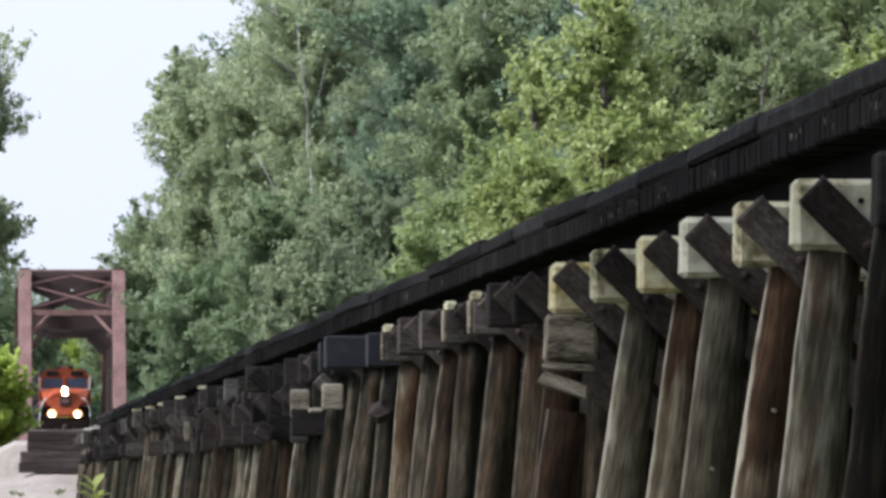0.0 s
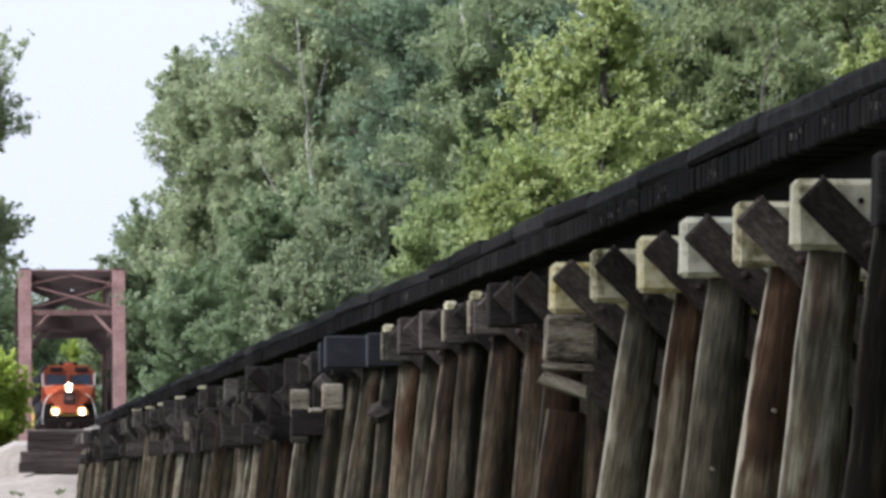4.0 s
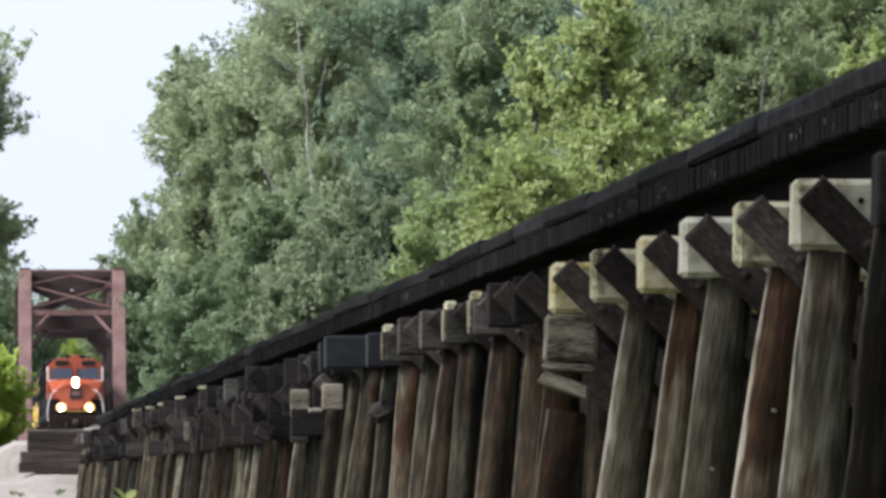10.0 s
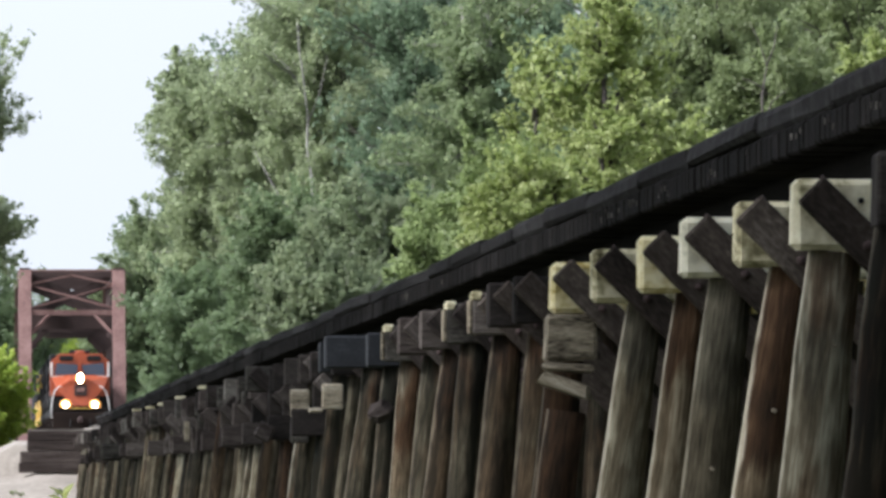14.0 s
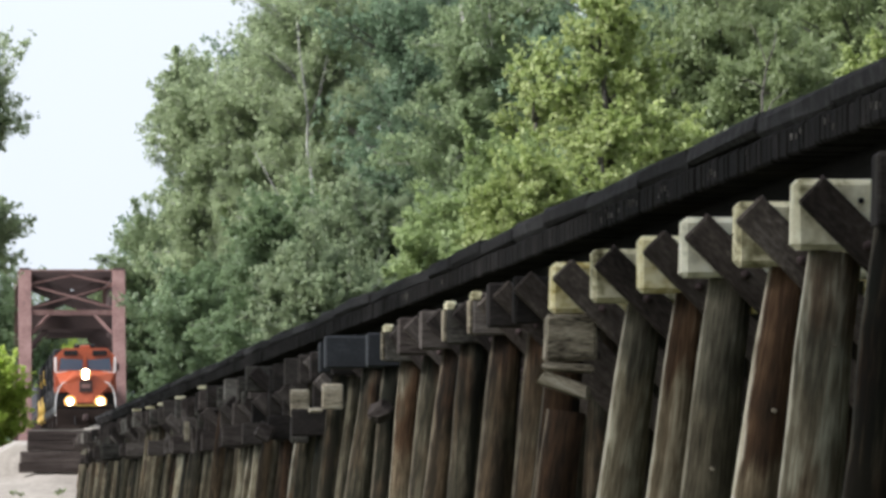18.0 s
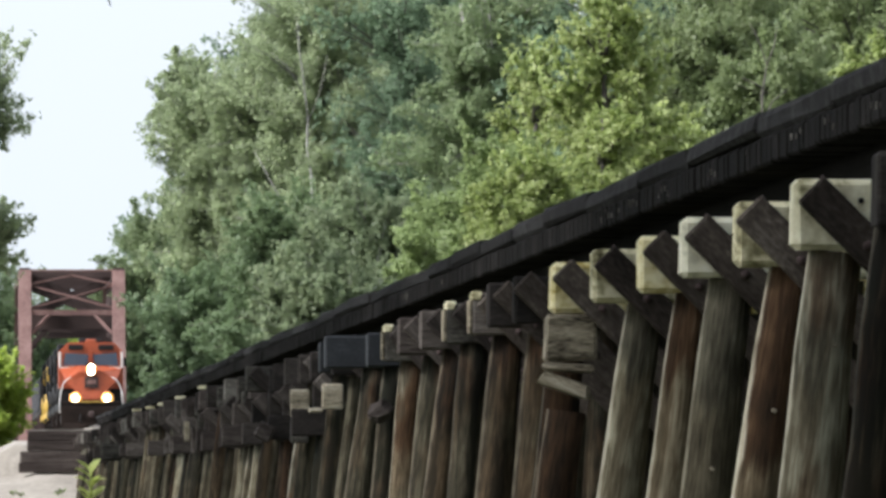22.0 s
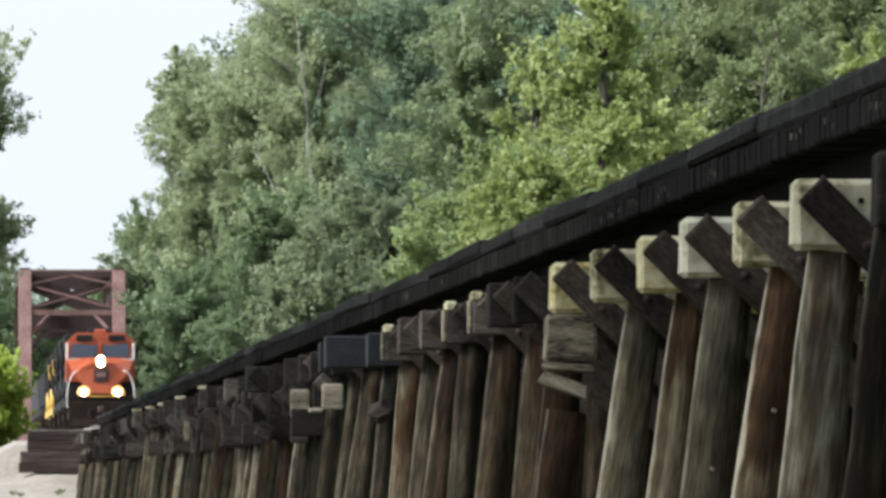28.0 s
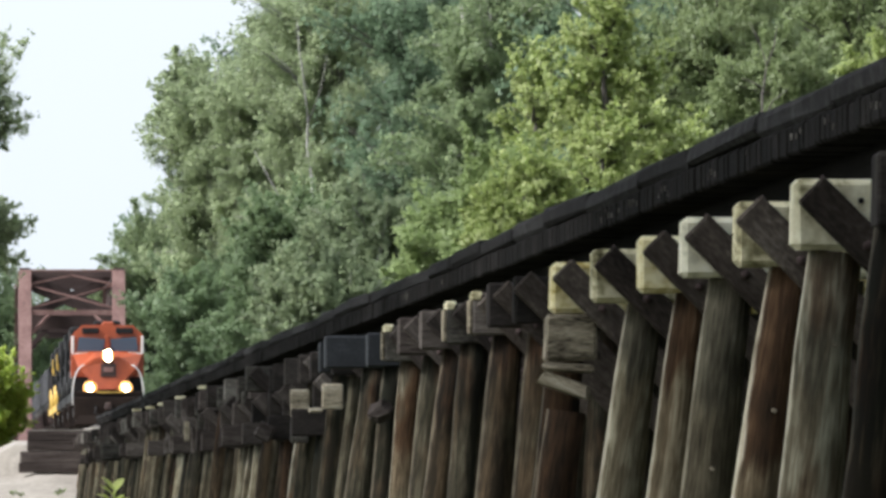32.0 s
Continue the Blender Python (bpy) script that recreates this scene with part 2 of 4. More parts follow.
LEAF = {
    # cottonwood and maple greens carry added blue for the far haze
    "cottonwood": leaf_material("cottonwood_leaf", (0.205, 0.253, 0.146), (0.320, 0.380, 0.214), (0.495, 0.548, 0.356), 0.68),
    "willow": leaf_material("willow_leaf", (0.154, 0.211, 0.112), (0.248, 0.314, 0.163), (0.392, 0.443, 0.252), 0.68),
    "thicket": leaf_material("willow_thicket_leaf", (0.139, 0.186, 0.106), (0.224, 0.276, 0.154), (0.355, 0.390, 0.237), 0.66),
    "dark": leaf_material("shaded_maple_leaf", (0.114, 0.174, 0.107), (0.178, 0.252, 0.152), (0.28, 0.36, 0.22), 0.6),
    "yellow": leaf_material("yellow_green_leaf", (0.163, 0.222, 0.058), (0.320, 0.386, 0.125), (0.545, 0.590, 0.293), 0.55, range_kept=0.8),
    "green": leaf_material("fresh_green_leaf", (0.095, 0.147, 0.078), (0.166, 0.232, 0.114), (0.281, 0.348, 0.188), 0.55),
    "lime": leaf_material("lime_shrub_leaf", (0.172, 0.248, 0.033), (0.322, 0.421, 0.066), (0.552, 0.626, 0.165), 0.65, range_kept=0.8),
    "olive": leaf_material("olive_leaf", (0.122, 0.164, 0.071), (0.210, 0.261, 0.115), (0.333, 0.387, 0.197), 0.55),
    "sage": leaf_material("sage_thicket_leaf", (0.168, 0.227, 0.086), (0.276, 0.350, 0.142), (0.449, 0.536, 0.271), 0.55),
    # near-black leaves for the unseen added trees, so little light comes through
    "wood": leaf_material("light_blocker_leaf", (0.03, 0.05, 0.025), (0.05, 0.08, 0.04), (0.08, 0.12, 0.06), 0.2),
    "shoot": leaf_material("pale_lime_shoot_leaf", (0.4, 0.47, 0.12), (0.58, 0.64, 0.22), (0.78, 0.82, 0.42), 0.5),
}
MOTHWING = leaf_material("pale_moth_wing", (0.75, 0.75, 0.7), (0.82, 0.82, 0.78), (0.88, 0.88, 0.85), 0.6)
ORANGE = surface("orange_paint", [(0.25, (0.2, 0.042, 0.016)), (0.5, (0.34, 0.07, 0.025)), (0.85, (0.45, 0.11, 0.042))], (0.8, 0.8, 0.8), 0.42, vary=0.05, bump=0.04)
BLACKPAINT = surface("black_paint", [(0.3, (0.006, 0.006, 0.0065)), (0.7, (0.02, 0.019, 0.019))], (1, 1, 1), 0.6, vary=0.1, bump=0.05, gloss=0.2)
GRIME = surface("grimy_running_gear", [(0.3, (0.006, 0.0048, 0.0042)), (0.7, (0.026, 0.018, 0.0145))], (2, 2, 2), 0.9, vary=0.15, gloss=0.1)
YELLOW = surface("gold_yellow_paint", [(0.3, (0.34, 0.2, 0.03)), (0.7, (0.72, 0.48, 0.1))], (2, 2, 2), 0.5, vary=0.1, bump=0.05)
WHITEPAINT = surface("white_paint", [(0.3, (0.5, 0.48, 0.45)), (0.7, (0.8, 0.79, 0.77))], (2, 2, 2), 0.5, vary=0.05, bump=0.05)
CARGREY = surface("grey_hopper_paint", [(0.3, (0.018, 0.018, 0.02)), (0.7, (0.06, 0.06, 0.065))], (0.6, 0.6, 0.6), 0.7, vary=0.3, bump=0.1)
m_glass, n_glass, l_glass = nodes_of("cab_glass")
GLASS = m_glass
# sky reflection put into the base colour as blue-grey
n_glass["Principled BSDF"].inputs["Base Color"].default_value = (0.07, 0.1, 0.15, 1)
n_glass["Principled BSDF"].inputs["Roughness"].default_value = 0.14
n_glass["Principled BSDF"].inputs["IOR"].default_value = 1.6
# orange glare around the lamps, made as a glowing disc
GLARE_DISC = glow("warm_reflector_bowl", (1.0, 0.46, 0.12), 0.62)
LAMP = glow("burning_headlight", (1.0, 0.84, 0.52), 16.0)


# ---- mesh helpers ----
def done(name, bm, material, smooth=False):
    me = bpy.data.meshes.new(name)
    bm.to_mesh(me)
    bm.free()
    me.materials.append(material)
    if smooth:
        for p in me.polygons:
            p.use_smooth = True
    return me


def part(name, me, parent, m=None, label="", kind=""):
    ob = new(name, me)
    ob.parent = parent
    ob.matrix_basis = m or Matrix()
    return tagged(ob, label, kind=kind)


def thing(name, m, label, category, group="", kind=""):
    ob = new(name)
    ob.matrix_basis = m
    ob.empty_display_size = 0.2
    return tagged(ob, label, category, group, kind)


BOXES = {}


def box(w, d, h, material, edge=0.015, rough=0.0, seed=0):
    """A block with worn edges, centred on its own middle, shared by alike pieces."""
    key = (round(w, 3), round(d, 3), round(h, 3), material.name, edge, rough, seed)
    if key not in BOXES:
        bm = bmesh.new()
        bmesh.ops.create_cube(bm, size=1, matrix=Matrix.Diagonal((w, d, h, 1)))
        if edge:
            bmesh.ops.bevel(bm, geom=bm.edges[:], offset=edge, segments=1, affect="EDGES")
        if rough:
            r = random.Random(seed)
            for v in bm.verts:
                v.co += Vector((r.uniform(-1, 1), r.uniform(-1, 1), r.uniform(-1, 1))) * rough
        BOXES[key] = done("block", bm, material)
    return BOXES[key]


def tube(points, radii, material, sides=8, name="tube", caps=True):
    """A round tapered bar along points."""
    bm = bmesh.new()
    rings = []
    pts = [Vector(p) for p in points]
    for i, p in enumerate(pts):
        a = (pts[min(i + 1, len(pts) - 1)] - pts[max(i - 1, 0)]).normalized()
        side = a.cross(Vector((0, 1, 0.01))).normalized() if abs(a.y) < 0.95 else a.cross(Vector((1, 0, 0))).normalized()
        up = side.cross(a)
        rings.append([bm.verts.new(p + (side * math.cos(k * 2 * math.pi / sides) + up * math.sin(k * 2 * math.pi / sides)) * radii[i]) for k in range(sides)])
    for r0, r1 in zip(rings, rings[1:]):
        for k in range(sides):
            bm.faces.new((r0[k], r0[(k + 1) % sides], r1[(k + 1) % sides], r1[k]))
    if caps:
        bm.faces.new(rings[0]), bm.faces.new(rings[-1][::-1])
    bmesh.ops.recalc_face_normals(bm, faces=bm.faces[:])
    return done(name, bm, material, True)


def between(p0, p1, roll=0):
    """The pose of a bar whose own x runs from p0 to p1, at their middle."""
    p0, p1 = Vector(p0), Vector(p1)
    a = (p1 - p0).normalized()
    ref = Vector((0, 0, 1)) if abs(a.z) < 0.9 else Vector((0, 1, 0))
    y = ref.cross(a).normalized()
    z = a.cross(y)
    m = Matrix((a, y, z)).transposed().to_4x4()
    return Matrix.Translation((p0 + p1) / 2) @ m @ pose(0, 0, 0, roll)


def bar(name, p0, p1, w, h, material, parent, edge=0.01, label=""):
    return part(name, box((Vector(p1) - Vector(p0)).length, w, h, material, edge), parent, between(p0, p1), label)


def outline(points, depth, material, bevel=0.0, name="plate"):
    """A plate in the xz plane with that outline, from y=0 to y=depth."""
    bm = bmesh.new()
    f = bm.faces.new([bm.verts.new((x, 0, z)) for x, z in points])
    ext = bmesh.ops.extrude_face_region(bm, geom=[f])
    for v in (g for g in ext["geom"] if isinstance(g, bmesh.types.BMVert)):
        v.co.y += depth
    bmesh.ops.recalc_face_normals(bm, faces=bm.faces[:])
    if bevel:
        bmesh.ops.bevel(bm, geom=bm.edges[:], offset=bevel, segments=2, affect="EDGES")
    return done(name, bm, material)


MOVING = []     # things that sway: object, resting pose, tilt in degrees, seconds, phase


# ---- ground ----
def smooth(a, b, x):
    k = min(max((x - a) / (b - a), 0), 1)
    return k * k * (3 - 2 * k)


def ground_height(x, y):
    return 0.25 * noise.noise((x * 0.05, y * 0.02, 0.3)) * smooth(8, 30, abs(y) + abs(x) * 0.3) - 0.02


def sheet(name, xs, ys, height, material):
    bm = bmesh.new()
    rows = [[bm.verts.new((x, y, height(x, y))) for x in xs] for y in ys]
    for r0, r1 in zip(rows, rows[1:]):
        for a, b, c, d in zip(r0, r0[1:], r1[1:], r1):
            bm.faces.new((a, b, c, d))
    return done(name, bm, material, True)


xs = [-2500, -900, -400, -200] + list(range(-120, 130, 6)) + [200, 400, 900, 2500]
ys = [-1500, -500, -150] + list(range(-60, 760, 10)) + [900, 1300, 2200, 4500]
tagged(new("ground", sheet("ground", xs, ys, ground_height, SOIL)), "low grassy river flat under the trestle", "ground", kind="structure")


def bank_height(x, y):
    """Gravel fill behind the timber bulkhead, spilling out in front of it, and the ballast under the track."""
    side = max(0, 2.07 - x, x - 10.6)
    z = 2.88 + 0.2 * smooth(377, 390, y) - side * 0.52 + 0.09 * noise.noise((x * 0.8, y * 0.14, 0)) + 0.045 * noise.noise((x * 2.6, y * 0.58, 4))
    if y < END_Y + 1:
        z = min(z, 2.04 - 0.158 * (END_Y + 1 - y) - 0.12 * max(0, 3.46 - x) + 0.07 * noise.noise((x * 1.6, y * 0.7, 2)))
    else:
        z = max(z, 3.5 - 0.6 * max(0, abs(x - TRACK_X) - 1.75) + 0.03 * noise.noise((x * 3, y * 0.9, 7)))
    return max(z, -0.6)


tagged(new("embankment", sheet("embankment", [-7 + 0.35 * i for i in range(72)], [358 + 0.45 * i for i in range(40)] + [376 + 3 * i for i in range(67)], bank_height, GRAVEL)),
       "pale gravel railway embankment with a loose side slope", "embankment", kind="structure")

# ---- the timber trestle: deck ----
START_Y = 31.0
deck = thing("trestle_deck", pose(TRACK_X, START_Y, CAP_TOP), "black creosoted open timber deck of a railway trestle", "trestle deck")
LENGTH = END_Y - START_Y
r = random.Random(3)
for side in (-0.76, 0.76):
    y = 0.0
    while y < LENGTH:
        n = min(2 * SPAN, LENGTH - y)
        for ply in (-0.21, 0.0, 0.21):
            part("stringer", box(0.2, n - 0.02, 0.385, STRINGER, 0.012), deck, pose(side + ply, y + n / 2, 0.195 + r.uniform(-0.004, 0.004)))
        y += n
for side in (-1.3, 1.3):
    y = 0.0
    while y < LENGTH:
        n = min(r.choice((4.9, 6.1, 5.5)), LENGTH - y)
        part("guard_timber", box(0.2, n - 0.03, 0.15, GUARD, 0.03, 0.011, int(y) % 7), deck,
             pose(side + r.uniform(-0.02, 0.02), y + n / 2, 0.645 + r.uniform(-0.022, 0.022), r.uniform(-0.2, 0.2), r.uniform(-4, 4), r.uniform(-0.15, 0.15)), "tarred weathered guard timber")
        y += n
for side in (-0.755, 0.755):
    bm = bmesh.new()
    for w, z0, z1 in ((0.14, 0, 0.012), (0.018, 0.012, 0.13), (0.072, 0.13, 0.165)):
        bmesh.ops.create_cube(bm, size=1, matrix=Matrix.Translation((0, LENGTH / 2, (z0 + z1) / 2)) @ Matrix.Diagonal((w, LENGTH, z1 - z0, 1)))
    part("rail", done("rail", bm, STEEL), deck, pose(side, 0, 0.562), "worn steel rail")
TIES = []
ty = 0.1
while ty < LENGTH:
    TIES.append((ty + r.uniform(-0.012, 0.012), r.uniform(-0.008, 0.008), r.uniform(-0.008, 0.006), r.uniform(-0.15, 0.15)))
    ty += 0.3

# ---- the timber trestle: bents ----
bent_piles = []
for k in range(5):
    rr = random.Random(40 + k)
    zs = [0.0, -0.5, -1.0, -1.6, -2.3, -3.1]
    pts = [(rr.uniform(-0.012, 0.012), rr.uniform(-0.012, 0.012), z) for z in zs]
    bent_piles.append(tube(pts, [(0.118 + 0.006 * k) * f for f in (0.96, 1.02, 1.1, 1.18, 1.26, 1.34)], PILE, 14, "pile"))
pale_piles = []
for me in bent_piles:
    pale_piles.append(me.copy())
    pale_piles[-1].materials[0] = PALE_PILE
red_piles, rubbed_piles, brown_piles, slate_piles = [], [], [], []
for me in bent_piles:
    for row, wood in ((red_piles, RED_PILE), (rubbed_piles, RUBBED_PILE), (brown_piles, BROWN_PILE), (slate_piles, SLATE_PILE)):
        row.append(me.copy())
        row[-1].materials[0] = wood
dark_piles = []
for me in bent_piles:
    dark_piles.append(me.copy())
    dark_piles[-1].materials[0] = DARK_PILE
# how far each cap reaches beyond the usual, its height and its timber
CAPS = [(-0.05, 0.02, DARK), (0.0, 0.0, DARK), (0.06, -0.03, DARK), (0.025, -0.035, CREAM), (0.055, -0.02, CREAM), (0.06, -0.01, CHALK), (0.09, 0.0, OCHRE), (0.06, 0.0, CREAM), (0.03, 0.0, OCHRE),
        (0.0, 0.0, DARK), (0.02, 0.02, DARK), (0.108, 0.02, BRACE), (0.094, 0.012, ASHWOOD), (0.06, 0.01, BRACE), (0.04, 0.015, BRACE), (0.085, 0.0, ASHWOOD), (0.075, 0.0, BLUEBLACK),
        (-0.21, 0.03, BLUEBLACK), (0.02, 0.0, DARK)]
# the outer legs of the near bents: place of the head, lean in degrees, girth, timber
OUTER = {0: (-1.907, 6.3, 1.1, pale_piles), 1: (-1.775, 8.5, 1.07, brown_piles), 2: (-1.791, 6.8, 1.07, slate_piles), 3: (-1.699, 7.4, 1.0, brown_piles), 4: (-1.725, 8.1, 1.03, rubbed_piles),
         5: (-2.011, 6.7, 1.1, red_piles), 6: (-1.724, 6.2, 1.07, red_piles), 7: (-1.672, 4.9, 1.07, red_piles), 8: (-1.738, 5.4, 1.07, red_piles), 9: (-1.805, 4.2, 1.00, dark_piles),
         10: (-1.756, 7.1, 1.00, red_piles), 11: (-1.748, 5.4, 0.96, dark_piles), 12: (-1.775, 4.1, 1.04, pale_piles), 13: (-1.779, 4.8, 1.00, dark_piles)}
NAILS = {0: (-1.921, 2.325, -0.168), 1: (-1.89, 2.027, -0.168), 2: (-1.917, 1.715, -0.168)}
BENTS = range(-3, 88)
for i in BENTS:
    y = FIRST_Y + SPAN * (i - 0)
    if y > END_Y - 1:
        continue
    r = random.Random(900 + i)
    k = i + 3
    # from bent 24 on the timbers are paler: far haze put into the colour
    over, lift, timber = CAPS[k] if k < len(CAPS) else (r.uniform(-0.12, 0.1), r.uniform(-0.03, 0.06), r.choice((DARK, DARK, DARK, BLUEBLACK, DARK, BRACE, DARK, ASHWOOD) if i < 24 else (BRACE, ASHWOOD, DARK, BRACE, BRACE, ASHWOOD, BRACE, DARK)))
    high = CAP_TOP + lift
    tone = {"pale_treated_timber": "pale cream", "chalky_treated_timber": "chalky white", "ochre_stained_timber": "ochre-stained cream", "silver_grey_wood": "silver-grey", "ash_grey_old_timber": "ash-grey", "blue_black_tarred_timber": "blue-black"}.get(timber.name, "dark creosoted")
    bent = thing("pile_bent", pose(TRACK_X, y, 0), f"timber pile bent with a {tone} cap and battered round piles", "trestle bent", "bents of the trestle")
    left = -2.15 + over
    cap_len = 2.15 - left
    part("cap", box(cap_len, 0.35, 0.355, timber, 0.03 if timber in (CREAM, CHALK, OCHRE) else 0.017, 0.004, k % 6), bent, pose(left + cap_len / 2, 0, high - 0.178, 0, r.uniform(-0.3, 0.3), 0), f"{tone} timber cap")
    tiered = i >= 15 and (r.random() < 0.7 or i in (19, 23, 24))
    low = high - 0.355
    if tiered:
        reach = r.uniform(-0.3, 0.25)
        # lower caps and blocks take the same haze-paled timbers far off
        part("lower_cap", box(4.3, 0.33, 0.32, DARK if i < 24 else BRACE, 0.015, 0.006, k % 5), bent, pose(-reach, 0, high - 0.86, 0, r.uniform(-0.6, 0.6), 0), "dark lower timber cap")
        for x in (-1.85, -1.0, 0.0, 1.0, 1.85):
            part("post_block", box(r.choice((0.24, 0.3, 0.34)), 0.28, 0.385, r.choice((DARK, BRACE, DARK, DARK, DARK) if i < 24 else (BRACE, ASHWOOD, BRACE, DARK, BRACE)), 0.015), bent, pose(x + r.uniform(-0.1, 0.1), 0, high - 0.5275), "short timber block")
        low = high - 1.02
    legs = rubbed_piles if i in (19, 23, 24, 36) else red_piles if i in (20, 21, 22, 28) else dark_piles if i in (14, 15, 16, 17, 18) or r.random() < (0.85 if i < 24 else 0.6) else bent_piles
    for x, lean in ((-1.95 if i in (-1, 0) else -1.83, 6.0), (-1.15, 2.5), (-0.4, 0), (0.4, 0), (1.2, -2.0), (1.9, -5.5)):
        top = low
        if i == 5 and x < -1.5:
            top = EYE_Z + 0.49
        lean2 = lean + r.uniform(-1.2, 1.2)
        # near inner legs take the dark material: shade under the deck put in colour
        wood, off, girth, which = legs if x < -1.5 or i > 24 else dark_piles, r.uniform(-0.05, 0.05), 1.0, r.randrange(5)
        if x < -1.5 and i in OUTER:
            x, lean2, girth, wood = OUTER[i]
            off, which = 0.0, 2
        # outer legs turn the painted rim light left, the others turn it away
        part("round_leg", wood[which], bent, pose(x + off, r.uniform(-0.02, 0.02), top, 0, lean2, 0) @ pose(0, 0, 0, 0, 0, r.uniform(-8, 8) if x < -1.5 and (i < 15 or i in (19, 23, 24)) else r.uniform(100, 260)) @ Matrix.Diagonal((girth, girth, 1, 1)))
    # sway braces, one on each face
    z0 = high + 0.033 if not tiered else high - 0.25
    for face, s in ((-0.217, 1), (0.217, -1)):
        if s > 0 and i in (13, 14):
            continue
        x0 = left + 0.1 + r.uniform(-0.015, 0.015) - (0.036 if i in (0, 1, 2, 4, 5, 6) else 0.012 if i == 3 else 0)
        if s > 0:
            a, b = (x0, face, z0 - 0.075), (x0 + 2.75, face, z0 - 0.075 - 2.75)
        else:
            a, b = (-x0, face, z0 - 0.075), (-x0 - 2.75, face, z0 - 0.075 - 2.75)
        bar("sway_brace", a, b, 0.085, 0.203 if 0 < i < 7 else 0.185, NEARBRACE if i < 9 else BRACE, bent, 0.014, "weathered diagonal brace plank")
        head = tube([(0, -0.045, 0), (0, -0.065, 0), (0, -0.085, 0)], [0.03, 0.03, 0.014], RUSTDARK, 6, "bolt") if not BOXES.get("bolt") else BOXES["bolt"]
        BOXES["bolt"] = head
        if s > 0 and i < 30:
            for d in (0.32, 0.62):
                part("bolt", head, bent, pose(a[0] + d * 0.9, face, a[2] - d * 0.9), "rusty bolt head")
    if i in (0, 1, 2, 4):
        part("bolt_hole", tube([(0, -0.002, 0), (0, 0.004, 0)], [0.016, 0.016], BLACKPAINT, 8, "bolt_hole"), bent, pose(left + 0.335 - 0.02 * i, -0.178, high - 0.1), "dark bolt hole")
        part("drift_bolt", tube([(0, 0, 0), (0, 0, 0.03), (-0.01, 0, 0.05)], [0.011, 0.011, 0.008], RUSTDARK, 6, "drift_bolt"), bent, pose(left + 0.15, -0.12, high - 0.02), "bent rusty drift bolt")
    if i in NAILS:
        nx, nz, nw = NAILS[i]
        part("nail_plate", box(0.03, 0.02, 0.02, GREYWOOD, 0.006), bent, pose(nx, nw, nz, 0, 25, 0), "pale galvanised nail head")
    if i == 5:      # blocked-up outer pile with a split old cap end
        part("packing_block", box(0.36, 0.34, 0.33, GREYWOOD, 0.02, 0.008, 2), bent, pose(left + 0.14, -0.02, high - 0.355 - 0.175), "silver-grey packing block")
        part("split_plank", box(0.36, 0.3, 0.07, GREYWOOD, 0.02, 0.014, 4), bent, pose(left + 0.12, -0.04, high - 0.735, 0, 3, 0), "splintered grey plank")
        part("split_plank", box(0.36, 0.3, 0.1, GREYWOOD, 0.02, 0.016, 5), bent, pose(left + 0.1, -0.05, high - 0.87, 0, 19, 0), "splintered grey plank hanging askew")
    if i in (8, 9, 12):     # pale weathered corner on the cap's end
        part("pale_corner", box(0.1, 0.3, 0.09, CREAM, 0.02, 0.006, 1), bent, pose(left + 0.04, -0.03, high - 0.03), "pale weathered cap corner")
        part("pale_edge", box(0.03, 0.34, 0.28, GREYWOOD, 0.008), bent, pose(left - 0.014, 0, high - 0.2), "pale weathered cap end")
    # added cream slabs stand in for the pale, lit tops of far caps
    if i == 30:
        part("pale_cap_board", box(0.55, 0.4, 0.06, CREAM, 0.01), bent, pose(left + 0.2, 0, high + 0.03), "added cream slab for a pale lit cap top")
    if i in (35, 38, 41, 44):
        part("pale_cap_board", box(0.2, 0.36, 0.055, CREAM, 0.012), bent, pose(left + 0.1, 0, high + 0.028), "small added cream slab for a pale lit cap top")
    if i == 33:
        part("pale_post", box(0.1, 0.1, 0.38, GREYWOOD, 0.01), bent, pose(left + 0.1, -0.3, EYE_Z + 0.9), "slim pale post")
    if i == 52:
        part("collar_block", box(0.54, 0.4, 0.45, ASHWOOD, 0.06, 0.02, 3), bent, pose(left - 0.02, -0.32, EYE_Z + 0.74), "weathered block round a leg head")
    if i == 44:
        part("sheathing_board", box(0.66, 0.06, 2.2, TANBOARD, 0.012, 0.006, 2), bent, pose(-1.68, -0.33, 1.0), "broad tan-brown sheathing board")
    if i == 20:
        part("broken_end", box(0.22, 0.2, 0.22, BRACE, 0.02, 0.012, 8), bent, pose(left - 0.12, -0.3, EYE_Z + 0.64, 0, 28, 0), "splintered grey timber end")
    # added pale strips stand for the lit white edges of far timbers
    if i >= 15 and r.random() < 0.25:
        part("pale_edge", box(0.05, 0.34, r.uniform(0.12, 0.25), ASHWOOD, 0.008), bent, pose(left - 0.03, 0, high - r.uniform(0.12, 0.5)), "pale strip for a lit timber end")
    if i in (15, 18):
        at_x, at_z, tall = (-2.13, 2.586, 0.28) if i == 15 else (-2.073, 2.605, 0.34)
        part("pale_post", box(0.235, 0.24, tall, GREYWOOD, 0.015, 0.006, i), bent, pose(at_x, -0.3, at_z), "pale squared post block")
    if i == 18:
        part("grey_post", box(0.22, 0.22, 0.26, ASHWOOD, 0.015), bent, pose(-2.073, -0.3, 2.24), "weathered grey post stub")
    if i == 16:
        part("pale_edge", box(0.16, 0.3, 0.05, GREYWOOD, 0.01), bent, pose(-2.17, -0.25, 2.46), "pale weathered plank end")
    if i == 13:
        part("broken_end", box(0.24, 0.2, 0.2, BRACE, 0.06, 0.025, 8), bent, pose(-1.95, -0.3, 2.36, 0, -25, 0), "knotty rust-brown timber end")

